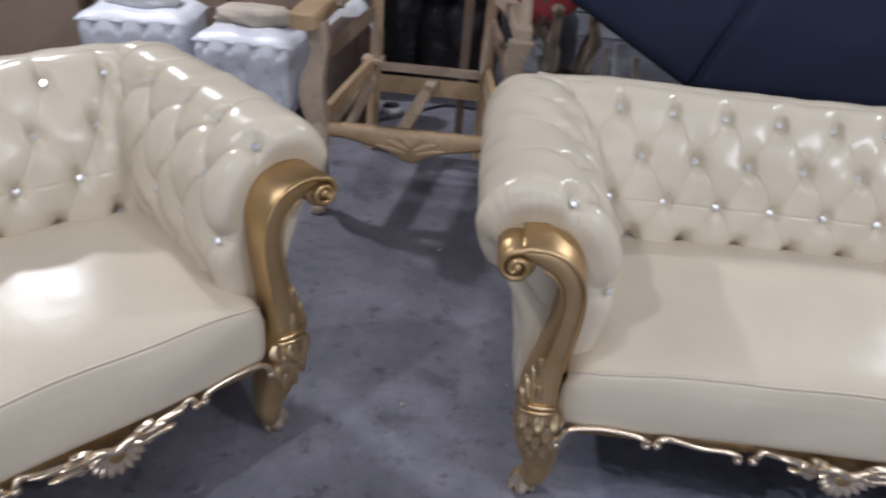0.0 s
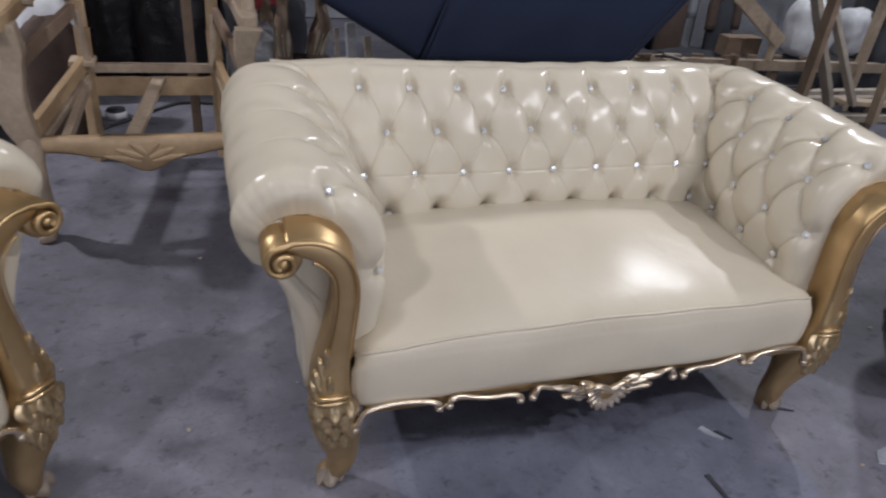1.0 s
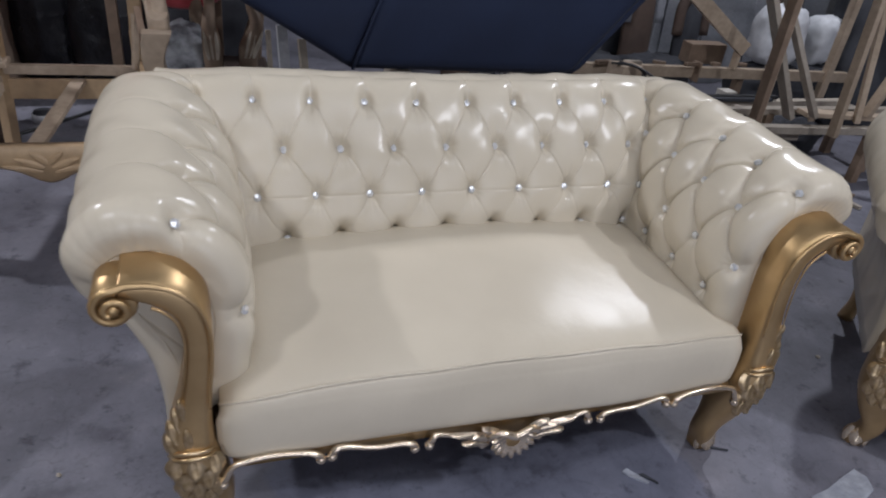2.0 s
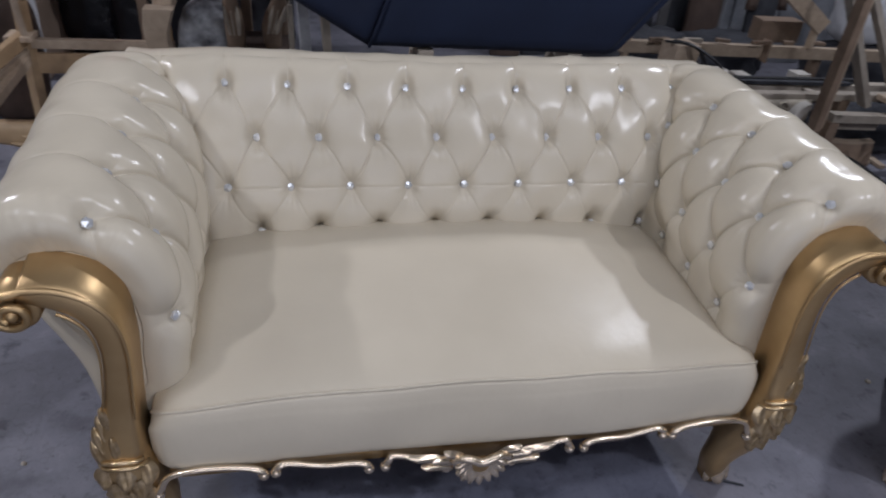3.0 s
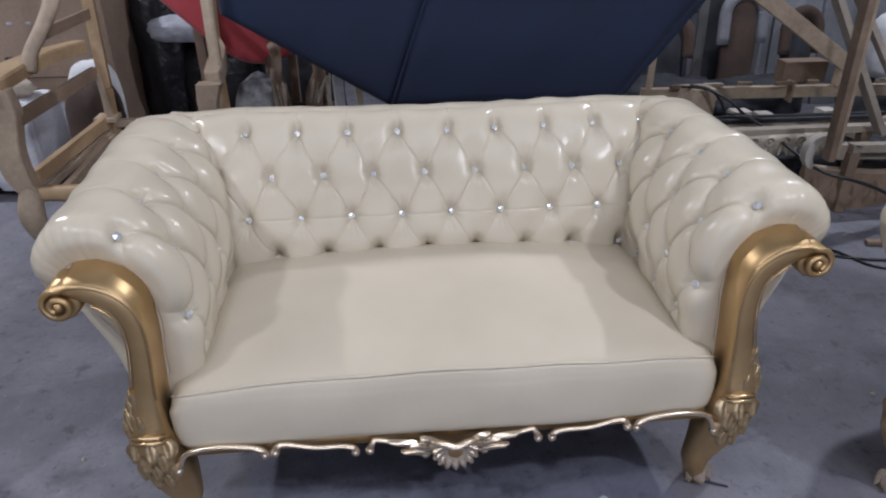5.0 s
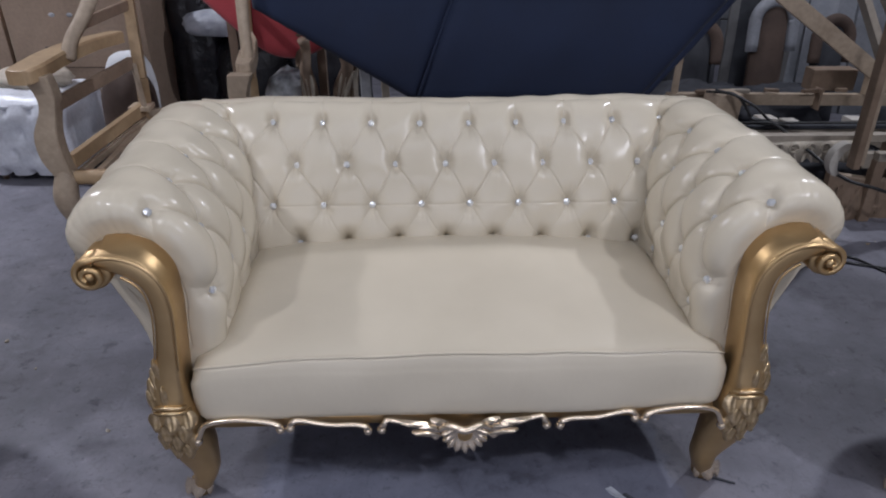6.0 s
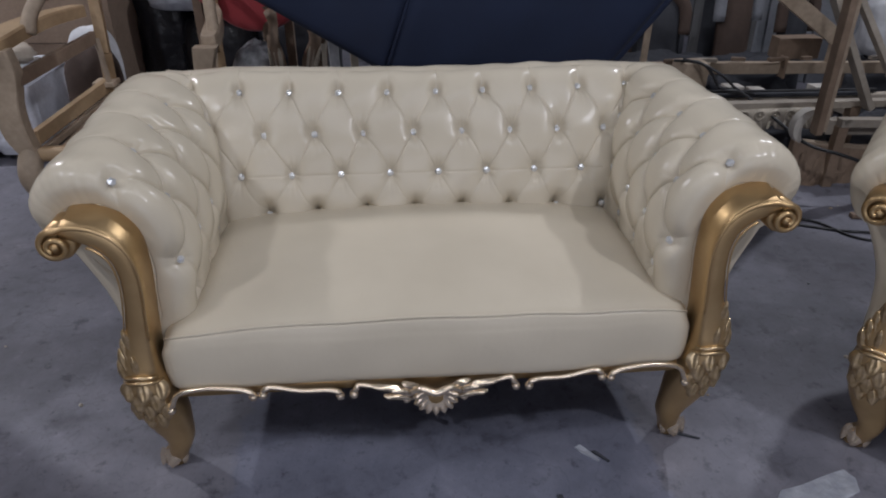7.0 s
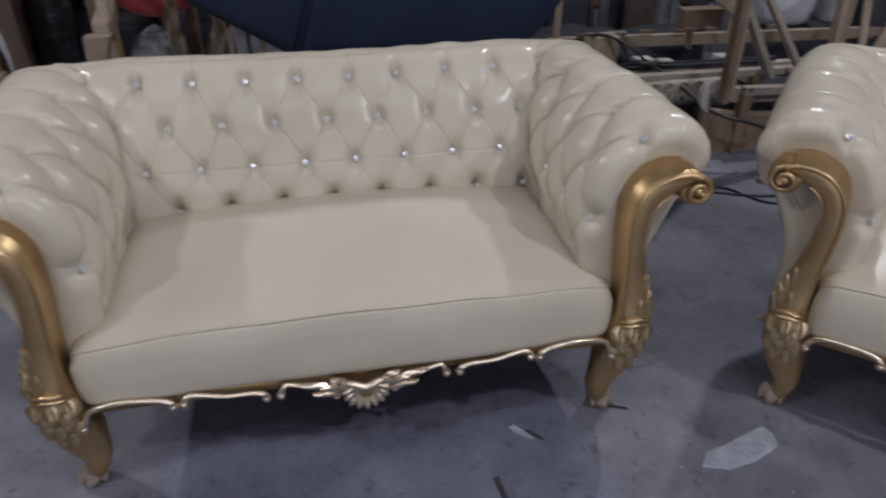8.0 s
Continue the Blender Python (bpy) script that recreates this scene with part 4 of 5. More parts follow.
# red upholstered seat back
def red_seat():
    root = thing("red_chair", "red upholstered chair back leaning on black bundles", "chair")
    bm = bmesh.new()
    low = spline([(-1.36, 1.18), (-1.15, 0.965), (-0.93, 0.755), (-0.80, 0.672), (-0.66, 0.668), (-0.52, 0.74), (-0.40, 0.90)], 40)
    G = []
    for i, (x, z) in enumerate(low):
        f = i / 39
        top = 1.32 - 0.25 * abs(f - 0.45)
        row = [(x, 2.46, z + 0.03), (x, 2.34, z + 0.006), (x, 2.28, z), (x, 2.24, z + 0.02)]
        for g in np.linspace(0.12, 1, 8):
            row.append((x, 2.24 - 0.035 * math.sin(math.pi * g), z + (top - z) * g))
        row.append((x, 2.42, top))
        G.append(row)
    V = grid(bm, G, close_v=True)
    bm.faces.new(V[0])
    bm.faces.new(V[-1])
    part("upholstery", bm, RED, root)
    for x in (-1.02, -0.58):
        part("leg", beam((x, 2.38, 0.0), (x, 2.36, 0.84), 0.045, 0.045), WOOD_DARK, root, "", False)
    return root


red_seat()


# carved chair standing upside down, its legs up
def carved_legs():
    root = thing("upturned_chair", "small carved gilt chair turned upside down", "chair", pose(-0.53, 2.08, 0))
    bm = bmesh.new()
    box(bm, (-0.20, -0.05, 0.36), (0.16, 0.22, 0.46), None, 0.02)
    part("seat", bm, BROWN_CLOTH, root)
    for x, y, lean in ((-0.08, -0.03, -0.01), (0.07, 0.0, 0.035), (-0.12, 0.18, -0.02), (0.10, 0.18, 0.02)):
        bm = bmesh.new()
        tube(bm, [(x, y, 0.44), (x, y, 0.55), (x + lean, y - 0.02, 0.66), (x + lean * 0.4, y, 0.74), (x + lean, y - 0.02, 0.80)], [0.036, 0.042, 0.030, 0.022, 0.03], 10, 18)
        leg = part("leg", bm, WOOD_DARK, root)
        for k in range(3):
            bm = bmesh.new()
            leaf_mesh(bm, (x + (k - 1) * 0.016, y - 0.036, 0.52), (x + (k - 1) * 0.024 + lean, y - 0.04, 0.64), 0.026, 0.012)
            part("carved_leaf", bm, PALE_GILT, leg)
    for x in (-0.17, 0.13):
        part("back_post", beam((x, 0.18, 0.0), (x, 0.16, 0.38), 0.04, 0.035), WOOD_DARK, root, "", False)
        part("front_post", beam((x, 0.0, 0.0), (x, 0.0, 0.38), 0.03, 0.03), WOOD_DARK, root, "", False)
    return root


carved_legs()
timber("batten", (-0.30, 1.78, 0.0), (-0.335, 1.92, 0.70), 0.045, 0.022, PAPER, "whitewashed wooden batten leaning upright")
timber("batten", (-0.20, 1.82, 0.0), (-0.245, 1.98, 0.63), 0.035, 0.022, WOOD_GREY, "pale wooden batten leaning upright")
timber("batten", (-0.36, 1.86, 0.0), (-0.385, 1.99, 0.66), 0.020, 0.022, WOOD_GREY, "thin pale wooden batten leaning upright")


# navy upholstered piece on trestles
def navy_piece():
    root = thing("navy_sofa_back", "large navy velvet upholstered sofa back resting on timber trestles", "sofa back")
    # front panel and left panel meet in a sewn edge
    def panel(name, corners, thick, seed):
        a, b, c, d = [np.array(p) for p in corners]
        bm = bmesh.new()
        n = np.cross(b - a, d - a)
        n /= np.linalg.norm(n)
        nu, nv = 34, 26
        F, B = [], []
        for i in range(nu):
            f = i / (nu - 1)
            rf, rb = [], []
            for j in range(nv):
                g = j / (nv - 1)
                p = (a * (1 - f) + b * f) * (1 - g) + (d * (1 - f) + c * f) * g
                e = min(f, 1 - f, g, 1 - g)
                rnd = math.sqrt(max(0.0, 1 - (1 - min(1, e / 0.07)) ** 2))
                sw = 0.008 * noise.noise(Vector((f * 3 + seed, g * 3, 0.3)))
                rf.append(p + n * (0.022 * rnd + sw * rnd))
                rb.append(p - n * thick)
            F.append(rf)
            B.append(rb)
        vf = grid(bm, F)
        vb = grid(bm, B)
        ring_f = [vf[i][0] for i in range(nu)] + [vf[-1][j] for j in range(1, nv)] + [vf[i][-1] for i in range(nu - 2, -1, -1)] + [vf[0][j] for j in range(nv - 2, 0, -1)]
        ring_b = [vb[i][0] for i in range(nu)] + [vb[-1][j] for j in range(1, nv)] + [vb[i][-1] for i in range(nu - 2, -1, -1)] + [vb[0][j] for j in range(nv - 2, 0, -1)]
        for k in range(len(ring_f)):
            bm.faces.new((ring_f[k], ring_f[(k + 1) % len(ring_f)], ring_b[(k + 1) % len(ring_f)], ring_b[k]))
        return part(name, bm, NAVY, root)
    v0, v1 = (-0.10, 1.60, 0.625), (0.86, 1.60, 0.615)
    panel("front_panel", (v0, v1, (1.38, 1.50, 1.36), (0.16, 1.50, 1.36)), 0.16, 1.0)
    panel("side_panel", ((-0.775, 1.74, 0.985), (v0[0] - 0.004, v0[1], v0[2]), (0.145, 1.505, 1.36), (-0.80, 1.74, 1.40)), 0.12, 5.0)
    panel("end_panel", ((v1[0] + 0.006, 1.60, v1[2]), (1.02, 1.86, 0.72), (1.56, 1.80, 1.36), (1.386, 1.51, 1.36)), 0.10, 9.0)
    bm = bmesh.new()
    tube(bm, [(v0[0], v0[1] - 0.02, v0[2]), (0.03, 1.55, 1.0), (0.16, 1.48, 1.36)], 0.007, 6, 12)
    part("welt", bm, NAVY, root)
    return root


navy_piece()


def trestle(x):
    root = thing("trestle", "rough timber trestle carrying the navy sofa back", "trestle", pose(x, 1.72, 0), "trestles")
    part("top_bar", beam((0, -0.12, 0.585), (0, 0.22, 0.585), 0.06, 0.05), WOOD_GREY, root, "", False)
    for y in (-0.10, 0.20):
        part("leg", beam((0, y * 1.6, 0.0), (0, y * 0.6, 0.565), 0.045, 0.035), WOOD_GREY, root, "", False)
    part("stretcher", beam((0, -0.12, 0.25), (0, 0.22, 0.25), 0.03, 0.03), WOOD_GREY, root, "", False)


trestle(0.12)
trestle(0.72)


# ---- frames and timber to the east ----
def carved_sofa_frame():
    root = thing("sofa_frame", "carved pale gilt sofa frame lying unfinished", "sofa frame", pose(0, 1.75, 0))
    part("top_rail", beam((1.36, 0, 0.392), (3.1, 0.05, 0.372), 0.05, 0.035), WOOD_GREY, root, "", False)
    bm = bmesh.new()
    G = []
    for i in range(40):
        x = 1.38 + 0.62 * i / 39
        low = 0.300 - 0.030 * abs(math.sin((x - 1.38) * 24)) - 0.02 * math.exp(-((x - 1.70) / 0.05) ** 2)
        G.append([(x, -0.022, 0.378), (x, -0.030, 0.345), (x, -0.022, low), (x, 0.0, low), (x, 0.01, 0.378)])
    V = grid(bm, G, close_v=True)
    bm.faces.new(V[0])
    bm.faces.new(V[-1])
    band = part("carved_band", bm, PALE_GILT, root)
    for k in range(7):
        x = 1.46 + 0.078 * k
        bm = bmesh.new()
        tube(bm, [(x + 0.022 * math.cos(a), -0.032, 0.348 + 0.022 * math.sin(a)) for a in np.linspace(0, 2 * math.pi, 15)], 0.007, 6)
        ellipsoid(bm, (x, -0.030, 0.348), (0.009, 0.009, 0.009), None, 8, 5)
        part("rosette", bm, PALE_GILT, band)
        for sgn in (-1, 1):
            bm = bmesh.new()
            leaf_mesh(bm, (x + sgn * 0.006, -0.028, 0.328), (x + sgn * 0.024, -0.034, 0.278), 0.020, 0.009)
            part("carved_leaf", bm, PALE_GILT, band)
    for x in (1.42, 2.2, 3.05):
        part("leg", beam((x, 0.03, 0.0), (x, 0.02, 0.375), 0.05, 0.05), WOOD_DARK, root, "", False)
    part("low_rail", beam((1.40, 0.30, 0.30), (3.1, 0.34, 0.30), 0.05, 0.07), WOOD_GREY, root, "", False)
    for x in (1.42, 2.2, 3.05):
        part("rear_leg", beam((x, 0.31, 0.0), (x, 0.31, 0.265), 0.05, 0.05), WOOD_DARK, root, "", False)
        part("cross_bar", beam((x, 0.04, 0.33), (x, 0.29, 0.31), 0.04, 0.03), WOOD_GREY, root, "", False)
    # post and braces of the unfinished back
    part("post", beam((1.84, -0.27, 0.34), (1.82, -0.27, 1.30), 0.055, 0.032), WOOD_DARK, root, "", False)
    part("post", beam((1.875, -0.25, 0.34), (1.855, -0.25, 1.30), 0.014, 0.05), WOOD, root, "", False)
    part("foot_rail", beam((2.06, -0.10, 0.33), (2.9, -0.10, 0.31), 0.05, 0.04), WOOD_GREY, root, "", False)
    for x in (2.08, 2.85):
        part("leg", beam((x, -0.10, 0.0), (x, -0.10, 0.31), 0.05, 0.05), WOOD_DARK, root, "", False)
    part("brace", beam((1.68, -0.215, 1.10), (2.10, -0.215, 0.435), 0.058, 0.028), WOOD_GREY, root, "", False)
    part("brace", beam((1.76, -0.18, 1.13), (2.30, -0.18, 0.425), 0.045, 0.026), WOOD_GREY, root, "", False)
    part("brace", beam((2.31, -0.25, 1.25), (2.39, -0.25, 0.345), 0.05, 0.03), WOOD, root, "", False)
    part("brace", beam((2.70, -0.10, 0.36), (2.58, -0.02, 1.3), 0.06, 0.03), WOOD, root, "", False)
    part("sill_block", beam((2.02, -0.06, 0.30), (2.36, -0.06, 0.29), 0.05, 0.075), WOOD_GREY, root, "", False)
    part("brace", beam((3.02, -0.12, 1.3), (2.72, -0.12, 0.40), 0.055, 0.03), WOOD, root, "", False)
    part("sill", beam((2.35, -0.05, 0.40), (3.05, -0.05, 0.36), 0.08, 0.025), WOOD, root, "", False)
    return root


carved_sofa_frame()


def rear_frame():
    root = thing("bed_frame", "rough pale timber frame with a diagonal brace", "timber frame", pose(0, 2.4, 0))
    part("rail", beam((1.30, 0, 0.405), (3.5, 0.02, 0.37), 0.04, 0.065), WOOD, root, "", False)
    part("brace", beam((1.55, -0.03, 1.13), (2.455, -0.03, 0.54), 0.028, 0.085), WOOD, root, "", False)
    part("stay", beam((2.43, -0.005, 0.42), (2.43, -0.005, 0.58), 0.05, 0.022), WOOD, root, "", False)
    part("stub", beam((1.335, 0.0, 0.0), (1.345, 0.0, 0.70), 0.03, 0.03), WOOD, root, "", False)
    # thin darker plate on the rail's front
    part("cleat", beam((2.15, -0.026, 0.345), (2.15, -0.026, 0.462), 0.075, 0.012), WOOD_DARK, root, "", False)
    part("block", beam((2.18, 0.16, 0.47), (2.44, 0.16, 0.47), 0.10, 0.12), WOOD_DARK, root, "", False)
    part("post", beam((3.2, 0.0, 0.0), (3.2, 0.0, 1.2), 0.05, 0.05), WOOD, root, "", False)
    part("post", beam((2.55, 0.05, 0.0), (2.55, 0.05, 0.40), 0.05, 0.05), WOOD_DARK, root, "", False)
    part("post", beam((1.66, 0.05, 0.0), (1.66, 0.05, 0.40), 0.05, 0.05), WOOD_DARK, root, "", False)
    part("top_rail", beam((1.50, 0.0, 1.18), (3.3, 0.0, 1.18), 0.04, 0.06), WOOD, root, "", False)
    return root


rear_frame()
tagged(link("stool_block", (lambda bm: (box(bm, (-0.075, -0.06, 0), (0.075, 0.06, 0.505), pose(1.492, 2.15, 0, 0, 2, 12), 0.006), bm)[1])(bmesh.new()), WOOD, None, "", False), "rough wooden block standing on end", "timber", "loose timber")

for x, w, h in ((1.80, 0.10, 0.345), (1.94, 0.085, 0.325), (2.30, 0.09, 0.335)):
    bm = bmesh.new()
    box(bm, (-w / 2, -0.04, 0), (w / 2, 0.04, h), pose(x, 2.24, 0, 0, 1.5, 40 * w), 0.004)
    tagged(link("timber_block", bm, SAWN_PALE, None, "", False), "pale sawn timber block standing under a rail", "timber", "loose timber")

# brown carved rail lying on the floor, with a pale curved arm
def curved_piece():
    root = thing("carved_rail", "brown carved sofa rail lying on the floor", "sofa rail")
    bm = bmesh.new()
    path = spline([(1.88, 1.69, 0.225), (1.96, 1.68, 0.215), (2.05, 1.68, 0.20), (2.16, 1.69, 0.185), (2.30, 1.71, 0.165), (2.46, 1.75, 0.15)], 40)
    G = []
    for i, (x, y, top) in enumerate(path):
        j = 0.004 * math.sin(i * 0.9) + 0.004 * math.sin(i * 0.4)
        G.append([(x, y - 0.028 + j, 0), (x, y - 0.034 - j, top * 0.35), (x, y - 0.024 + j, top * 0.7), (x, y - 0.012, top), (x, y + 0.022, top + 0.004), (x, y + 0.026, 0)])
    V = grid(bm, G, close_v=True)
    bm.faces.new(V[0])
    bm.faces.new(V[-1])
    rail = part("rail", bm, WOOD_DARK, root, "", False)
    bm = bmesh.new()
    G = []
    for i, (x, y, top) in enumerate(path):
        G.append([(x, y - 0.016, top + 0.001), (x, y - 0.014, top + 0.012), (x, y + 0.022, top + 0.014), (x, y + 0.024, top + 0.003)])
    V = grid(bm, G, close_v=True)
    bm.faces.new(V[0])
    bm.faces.new(V[-1])
    part("cap", bm, WOOD, rail, "pale sawn top edge", False)
    # crescent that rises from the rail's near end
    bm = bmesh.new()
    G = []
    for a in np.linspace(0.0, 1.0, 20):
        t = math.radians(100 + 135 * a)
        cx, cz, r = 1.868, 0.338, 0.068
        w = 0.017 * math.sin(math.pi * (0.10 + 0.86 * a)) ** 0.6 + 0.004
        x, z = cx + r * math.cos(t), cz + r * 1.15 * math.sin(t)
        nx, nz = math.cos(t) * w, math.sin(t) * w
        G.append([(x - nx, 1.555, z - nz), (x + nx, 1.555, z + nz), (x + nx, 1.60, z + nz), (x - nx, 1.60, z - nz)])
    V = grid(bm, G, close_v=True)
    bm.faces.new(V[0])
    bm.faces.new(V[-1])
    part("curved_arm", bm, SAWN_PALE, root, "pale curved wooden arm", False)
    for k in range(9):
        x, y, top = path[3 + 4 * k]
        bm = bmesh.new()
        leaf_mesh(bm, (x, y - 0.034, 0.03), (x + 0.03 * (-1) ** k, y - 0.036, top * 0.85), 0.035, 0.012)
        part("carved_leaf", bm, WOOD_DARK, rail)
    return root


curved_piece()


def cable(pts, r, label):
    bm = bmesh.new()
    tube(bm, pts, r, 6, len(pts) * 8)
    return tagged(link("cable", bm, CABLE), label, "cable", "cables")


cable([(1.46, 2.15, 0.515), (1.54, 2.06, 0.505), (1.60, 2.03, 0.43), (1.62, 2.02, 0.40), (1.70, 1.95, 0.395), (1.76, 1.70, 0.34), (1.86, 1.545, 0.265), (2.0, 1.48, 0.232), (2.12, 1.46, 0.19), (2.25, 1.45, 0.12), (2.45, 1.40, 0.008)], 0.008, "black cable hanging over timber down to the floor")
cable([(1.44, 2.12, 0.515), (1.55, 2.13, 0.50), (1.64, 2.14, 0.42), (1.69, 2.18, 0.365), (1.78, 2.1, 0.345), (2.0, 2.06, 0.345)], 0.007, "black cable tangled on a wooden rail")
cable([(1.55, 1.32, 0.006), (1.77, 1.21, 0.006), (1.94, 1.15, 0.006), (2.2, 1.12, 0.006)], 0.006, "thin black cable lying on the floor")
cable([(1.60, 1.35, 0.006), (1.80, 1.26, 0.006), (1.90, 1.10, 0.006), (2.1, 1.02, 0.006)], 0.006, "thin black cable lying on the floor")
cable([(-1.62, 2.36, 0.008), (-1.48, 2.49, 0.008), (-1.33, 2.645, 0.008), (-1.18, 2.81, 0.008), (-1.09, 2.857, 0.008), (-0.9, 2.84, 0.008)], 0.009, "black cable lying on the floor under a chair frame")
tape = thing("tape_roll", "roll of white tape lying on the floor under a chair frame", "tape roll", pose(-1.43, 2.66, 0))
bm = bmesh.new()
tube(bm, [(0, 0, 0), (0, 0, 0.04)], 0.055, 20)
part("tape", bm, WHITE_CLOTH, tape)
bm = bmesh.new()
tube(bm, [(0, 0, 0.038), (0, 0, 0.05)], [0.05, 0.045], 20)
part("core", bm, DARK_CLOTH, tape)
for k in range(2):
    timber("tube", (1.45 + 0.03 * k, 2.05 + 0.045 * k, 0.350), (2.45 + 0.08 * k, 2.03 + 0.05 * k, 0.350), 0.028, 0.02, CABLE if k % 2 else DARK_CLOTH, "black tube lying across sofa frame bars", "black tubes")

cable([(1.40, 2.13, 0.515), (1.50, 2.06, 0.52), (1.60, 2.0, 0.475), (1.68, 1.98, 0.41), (1.74, 2.0, 0.37), (1.66, 2.06, 0.365), (1.58, 2.02, 0.38), (1.66, 1.96, 0.40), (1.80, 1.98, 0.37)], 0.007, "black cable looped over a wooden block and rail")


# padded chair backs stored on end before the wall
def arched_back(m, w, h, rim, pad, label):
    root = thing("padded_panel", label, "padded panel", m, "stored padded panels")
    r = w / 2
    path = [(-r, 0, h * 0.6), (-r, 0, h - r)] + [(-r * math.cos(a), 0, h - r + r * math.sin(a)) for a in np.linspace(0.2, math.pi - 0.2, 12)] + [(r, 0, h - r), (r, 0, h * 0.6)]
    bm = bmesh.new()
    tube(bm, path, 0.042, 10, 60, 0.75, (0, 1, 0))
    part("rim", bm, rim, root)
    G = []
    for f in np.linspace(-1, 1, 18):
        top = h - r + r * math.sqrt(max(0.0, 1 - (f * 0.9) ** 2)) - 0.02
        G.append([(f * (r - 0.01), 0.03 - 0.07 * (1 - abs(f) ** 3) * math.sin(math.pi * (0.08 + 0.84 * g)) ** 0.5, 0.0 + top * g) for g in np.linspace(0, 1, 16)])
    G2 = [[(x, 0.05, z) for x, y, z in row] for row in G]
    bm = bmesh.new()
    grid(bm, G)
    grid(bm, G2)
    bmesh.ops.bridge_loops(bm, edges=[e for e in bm.edges if e.is_boundary])
    part("pad", bm, pad, root)
    return root


arched_back(pose(2.30, 3.22, 0, -6, 0, 4), 0.27, 0.80, WALL, BROWN_CLOTH, "arched upholstered panel with grey border and brown padding")
arched_back(pose(1.78, 3.24, 0, -6, 0, -5), 0.30, 0.66, BROWN_CLOTH, DARK_CLOTH, "arched upholstered panel with dark border and padding")
arched_back(pose(2.72, 3.20, 0, -7, 0, 6), 0.24, 0.68, BROWN_CLOTH, DARK_CLOTH, "arched upholstered panel with dark border and padding")

# clutter and boards against the wall
sack("white_bag", (2.98, 2.70, 0.56), (0.17, 0.13, 0.19), WHITE_CLOTH, 21, "crumpled white plastic bag on a cloth heap", "bag", rough=0.10, freq=1.4, flatten=0.37)
sack("white_bag", (3.38, 2.72, 0.53), (0.13, 0.11, 0.16), WHITE_CLOTH, 22, "crumpled white plastic bag on a cloth heap", "bag", rough=0.10, freq=1.4, flatten=0.37)
sack("draped_cloth", (3.75, 2.6, 0.5), (0.35, 0.25, 0.6), DARK_CLOTH, 23, "dark cloth bundle piled on the floor", "bundle", rough=0.2, flatten=0.0)
sack("draped_cloth", (3.15, 2.70, 0.17), (0.42, 0.18, 0.21), DARK_CLOTH, 28, "dark cloth heap on the floor", "cloth heap", rough=0.1, flatten=0.0)
sack("draped_cloth", (1.75, 3.15, 0.13), (0.34, 0.18, 0.16), DARK_CLOTH, 24, "dark cloth bundle piled on the floor", "bundle", rough=0.22, flatten=0.0)
sack("draped_cloth", (2.35, 3.15, 0.12), (0.30, 0.18, 0.15), DARK_CLOTH, 25, "dark cloth bundle piled on the floor", "bundle", rough=0.22, flatten=0.0)
rng = random.Random(4)
# board tones carry the murk: dark in the west, hazy grey further east
BOARDS = [(1.00, 0.20, BROWN_CLOTH), (1.22, 0.20, DARK_CLOTH), (1.42, 0.13, PLASTER), (1.57, 0.17, BROWN_CLOTH), (1.76, 0.22, DARK_CLOTH), (1.95, 0.17, DARK_CLOTH), (2.09, 0.07, PLASTER), (2.22, 0.22, DARK_CLOTH), (2.42, 0.20, PLASTER),
          (2.57, 0.14, WALL), (2.72, 0.20, WALL), (2.90, 0.16, WALL), (3.10, 0.24, WALL), (3.33, 0.20, WALL), (3.50, 0.15, WALL), (3.68, 0.2, BROWN_CLOTH), (3.95, 0.22, WALL)]
for x, w, mat in BOARDS:
    t = rng.uniform(-2, 2)
    bm = bmesh.new()
    h = rng.uniform(1.4, 2.0)
    box(bm, (-w / 2, -0.012, 0), (w / 2, 0.012, h), pose(x, 3.42 + rng.uniform(-0.03, 0.03), 0, -5, t, rng.uniform(-8, 8)), 0.003)
    tagged(link("board", bm, mat, None, "", False), "weathered board leaning behind the timber frames, toned for dimness and haze", "board", "leaning boards")


for x, y, rx, ry, rz, seed in ((1.55, 1.98, 0.24, 0.10, 0.11, 31), (2.0, 2.02, 0.26, 0.10, 0.12, 32), (2.55, 2.0, 0.25, 0.12, 0.13, 33)):
    sack("draped_cloth", (x, y, rz * 0.85), (rx, ry, rz), BROWN_CLOTH if seed == 31 else DARK_CLOTH, seed, "heap of dark cloth under the timber frames", "cloth heap", rough=0.25, flatten=0.0)
rng = random.Random(21)
for k in range(16):
    x, y, a = rng.uniform(1.35, 2.6), rng.uniform(1.25, 2.25), rng.uniform(0, 3.1)
    if y > 1.42 and y < 1.70:
        y -= 0.28
    L, w = rng.uniform(0.05, 0.22), rng.uniform(0.015, 0.045)
    timber("offcut", (x, y, 0.012), (x + L * math.cos(a), y + L * math.sin(a), 0.012), w, 0.02, rng.choice([WOOD, WOOD_GREY, WOOD_DARK]), "small sawn timber offcut lying on the floor", "offcuts")
for k in range(7):
    x = 1.45 + 0.2 * k
    timber("offcut", (x, 2.36 + 0.02 * (k % 3), 0.449), (x + rng.uniform(0.06, 0.15), 2.38, 0.448), rng.uniform(0.02, 0.04), 0.02, rng.choice([WOOD_GREY, WOOD_DARK, PAPER]), "small sawn timber offcut lying on a rail", "offcuts")


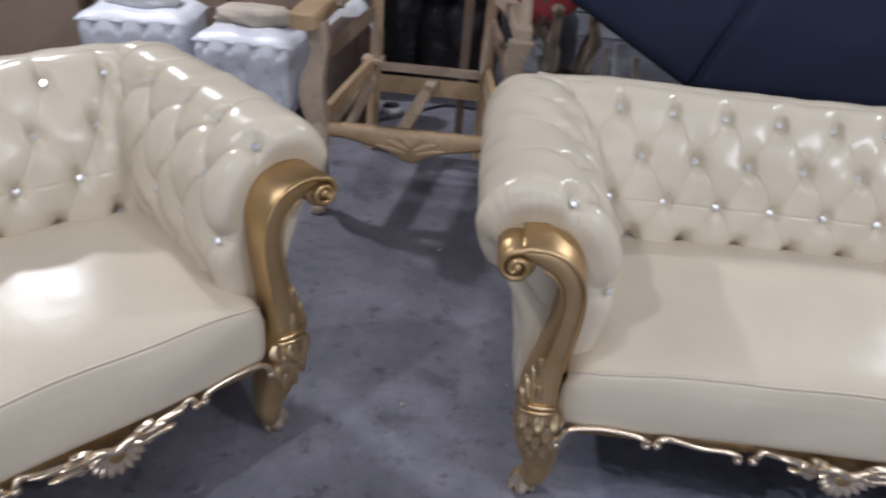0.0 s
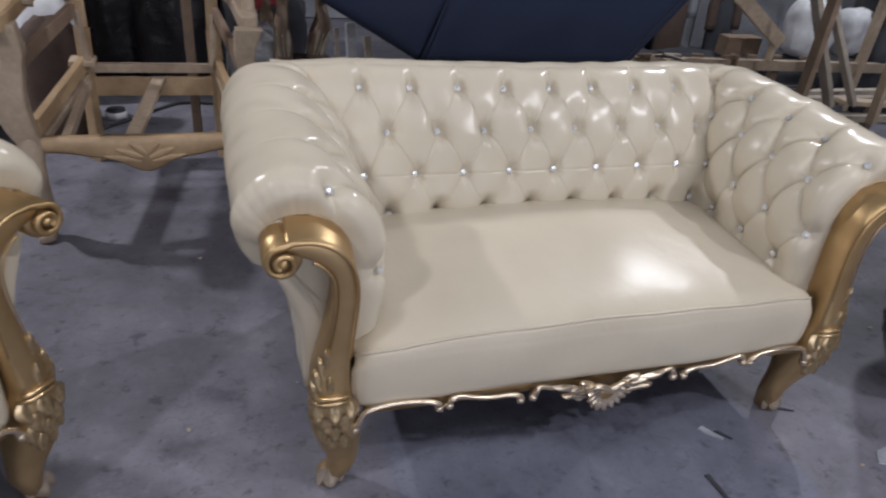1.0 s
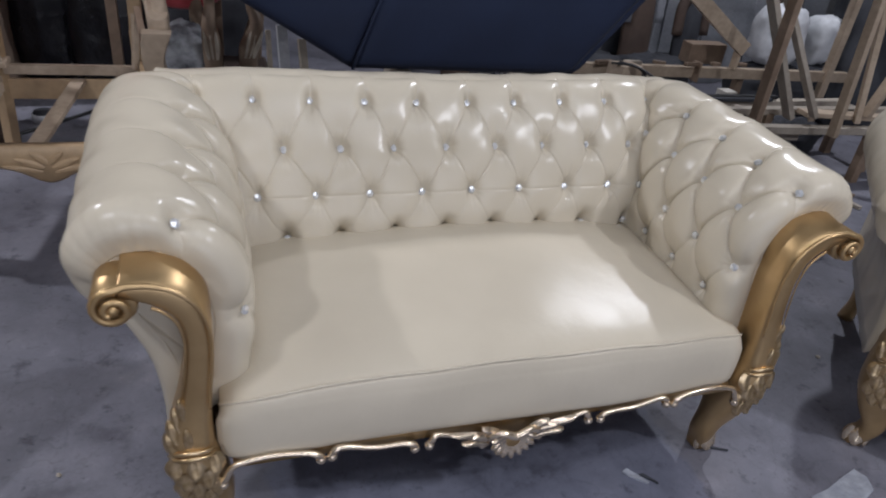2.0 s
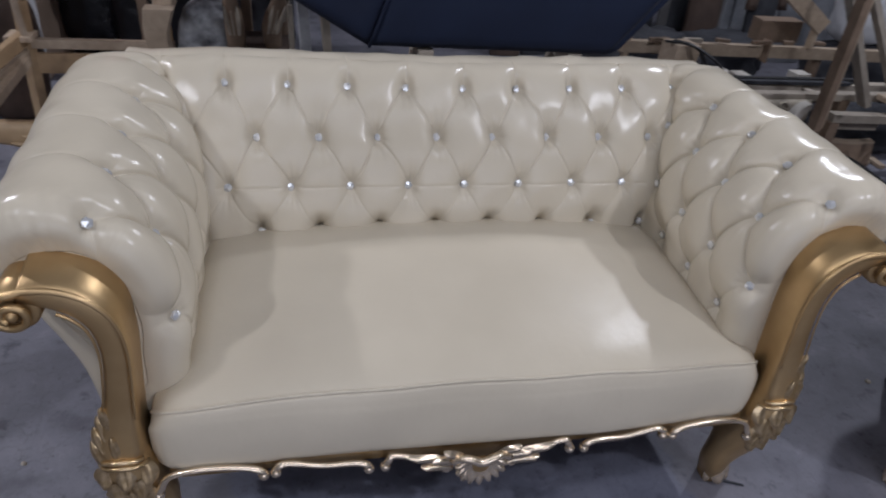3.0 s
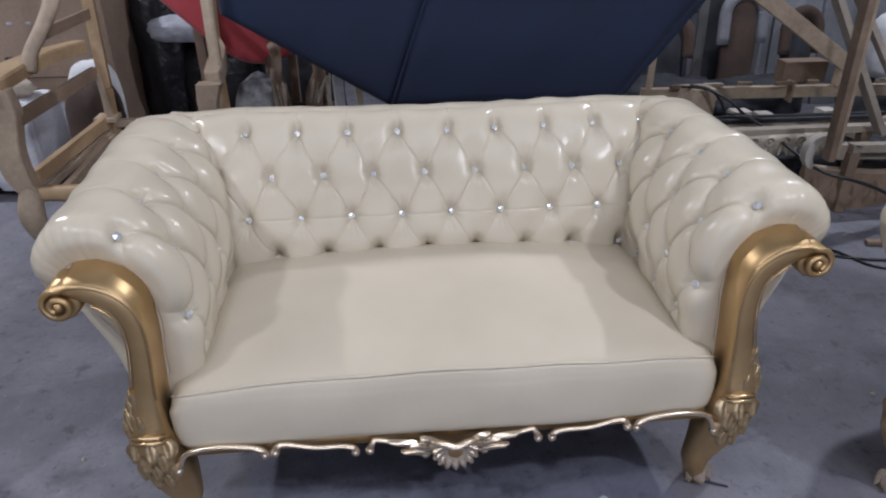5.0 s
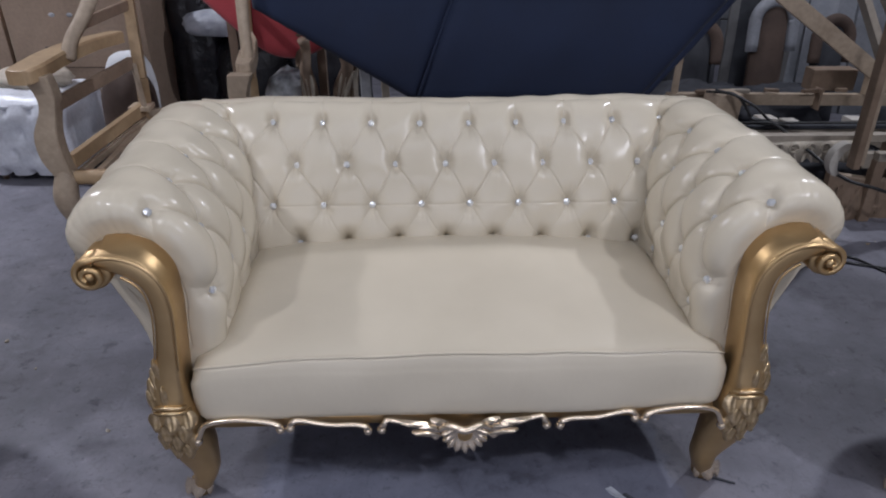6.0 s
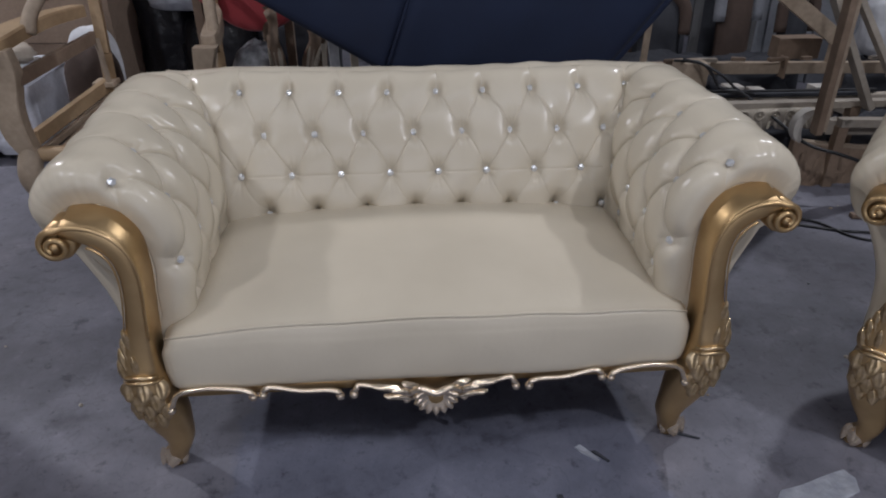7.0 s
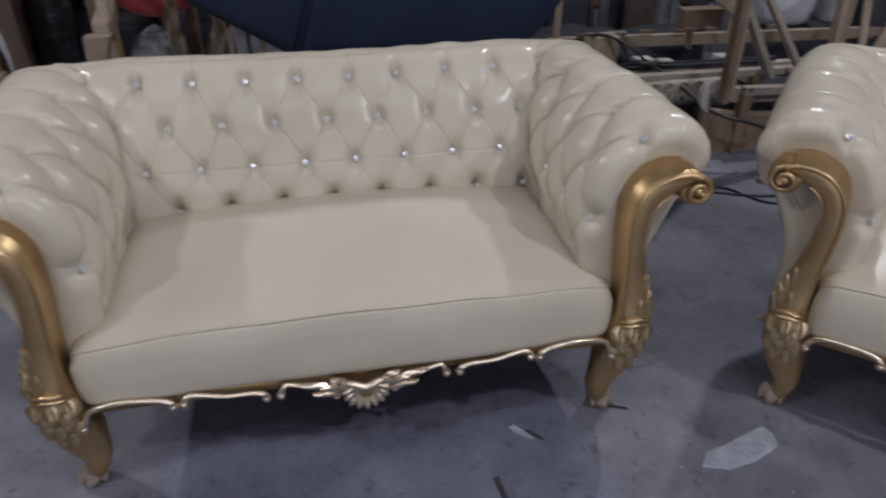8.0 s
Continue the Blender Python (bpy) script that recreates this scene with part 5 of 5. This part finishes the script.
# ---- scraps on the floor ----
def scrap(x, y, pts, mat, label, h=0.004, name="paper_scrap"):
    bm = bmesh.new()
    lo = [bm.verts.new((x + a, y + b, 0.001)) for a, b in pts]
    hi = [bm.verts.new((x + a * 0.97, y + b * 0.97, 0.001 + h * (1 + 0.6 * math.sin(i * 2.1)))) for i, (a, b) in enumerate(pts)]
    bm.faces.new(hi)
    bm.faces.new(lo[::-1])
    for i in range(len(pts)):
        bm.faces.new((lo[i], lo[(i + 1) % len(pts)], hi[(i + 1) % len(pts)], hi[i]))
    return tagged(link(name, bm, mat, None, "", False), label, "scrap", "floor scraps")


scrap(0.96, -0.185, [(-0.125, -0.03), (-0.06, -0.055), (0.02, -0.045), (0.115, -0.01), (0.13, 0.03), (0.118, 0.066), (0.06, 0.05), (-0.03, 0.02), (-0.09, 0.012)], SCRAP, "torn pale paper lying flat on the floor")
scrap(0.405, -0.005, [(-0.028, 0.022), (-0.012, 0.028), (0.012, 0.002), (0.030, -0.028), (0.024, -0.034), (0.004, -0.016), (-0.018, 0.004)], SCRAP, "small torn paper strip on the floor")
scrap(0.425, -0.015, [(-0.006, 0.012), (0.004, 0.010), (0.036, -0.024), (0.030, -0.028)], DARK_CLOTH, "dark splinter lying on the floor", 0.006, "splinter")
scrap(0.70, 0.035, [(-0.035, 0.012), (-0.03, 0.016), (0.04, -0.012), (0.036, -0.017)], DARK_CLOTH, "dark splinter lying on the floor", 0.005, "splinter")
scrap(0.30, -0.19, [(-0.01, 0.05), (0.004, 0.05), (0.012, -0.04), (0.0, -0.05)], DARK_CLOTH, "dark splinter lying on the floor", 0.004, "splinter")
rng = random.Random(9)
for k in range(46):
    x, y = rng.uniform(-1.6, 2.4), rng.uniform(-0.35, 1.9)
    r = rng.uniform(0.003, 0.009)
    bm = bmesh.new()
    bmesh.ops.create_icosphere(bm, subdivisions=1, radius=r)
    for v in bm.verts:
        v.co = Vector((v.co.x * rng.uniform(0.6, 1.5) + x, v.co.y * rng.uniform(0.6, 1.4) + y, max(0, v.co.z * 0.6 + r * 0.45)))
    tagged(link("chip", bm, rng.choice([PAPER, WOOD, DARK_CLOTH, WOOD_GREY]), None, "", False), "small chip of debris on the concrete floor", "chip", "floor chips")


# ---- concrete blocks of the north wall ----
def block_mesh():
    bm = bmesh.new()
    box(bm, (-0.192, -0.012, -0.092), (0.192, 0.012, 0.092), None, 0.006)
    me = bpy.data.meshes.new("block")
    bm.to_mesh(me)
    bm.free()
    me.materials.append(WALL)
    return me


BLOCK = block_mesh()
rng = random.Random(3)
for row in range(9):
    for col in range(13):
        b = new("block", BLOCK)
        b.parent = bpy.data.objects["wall_north"]
        b.location = (-0.2 + 0.4 * col + (0.2 if row % 2 else 0.0), 4.992 + rng.uniform(-0.003, 0.003), 0.1 + 0.2 * row)
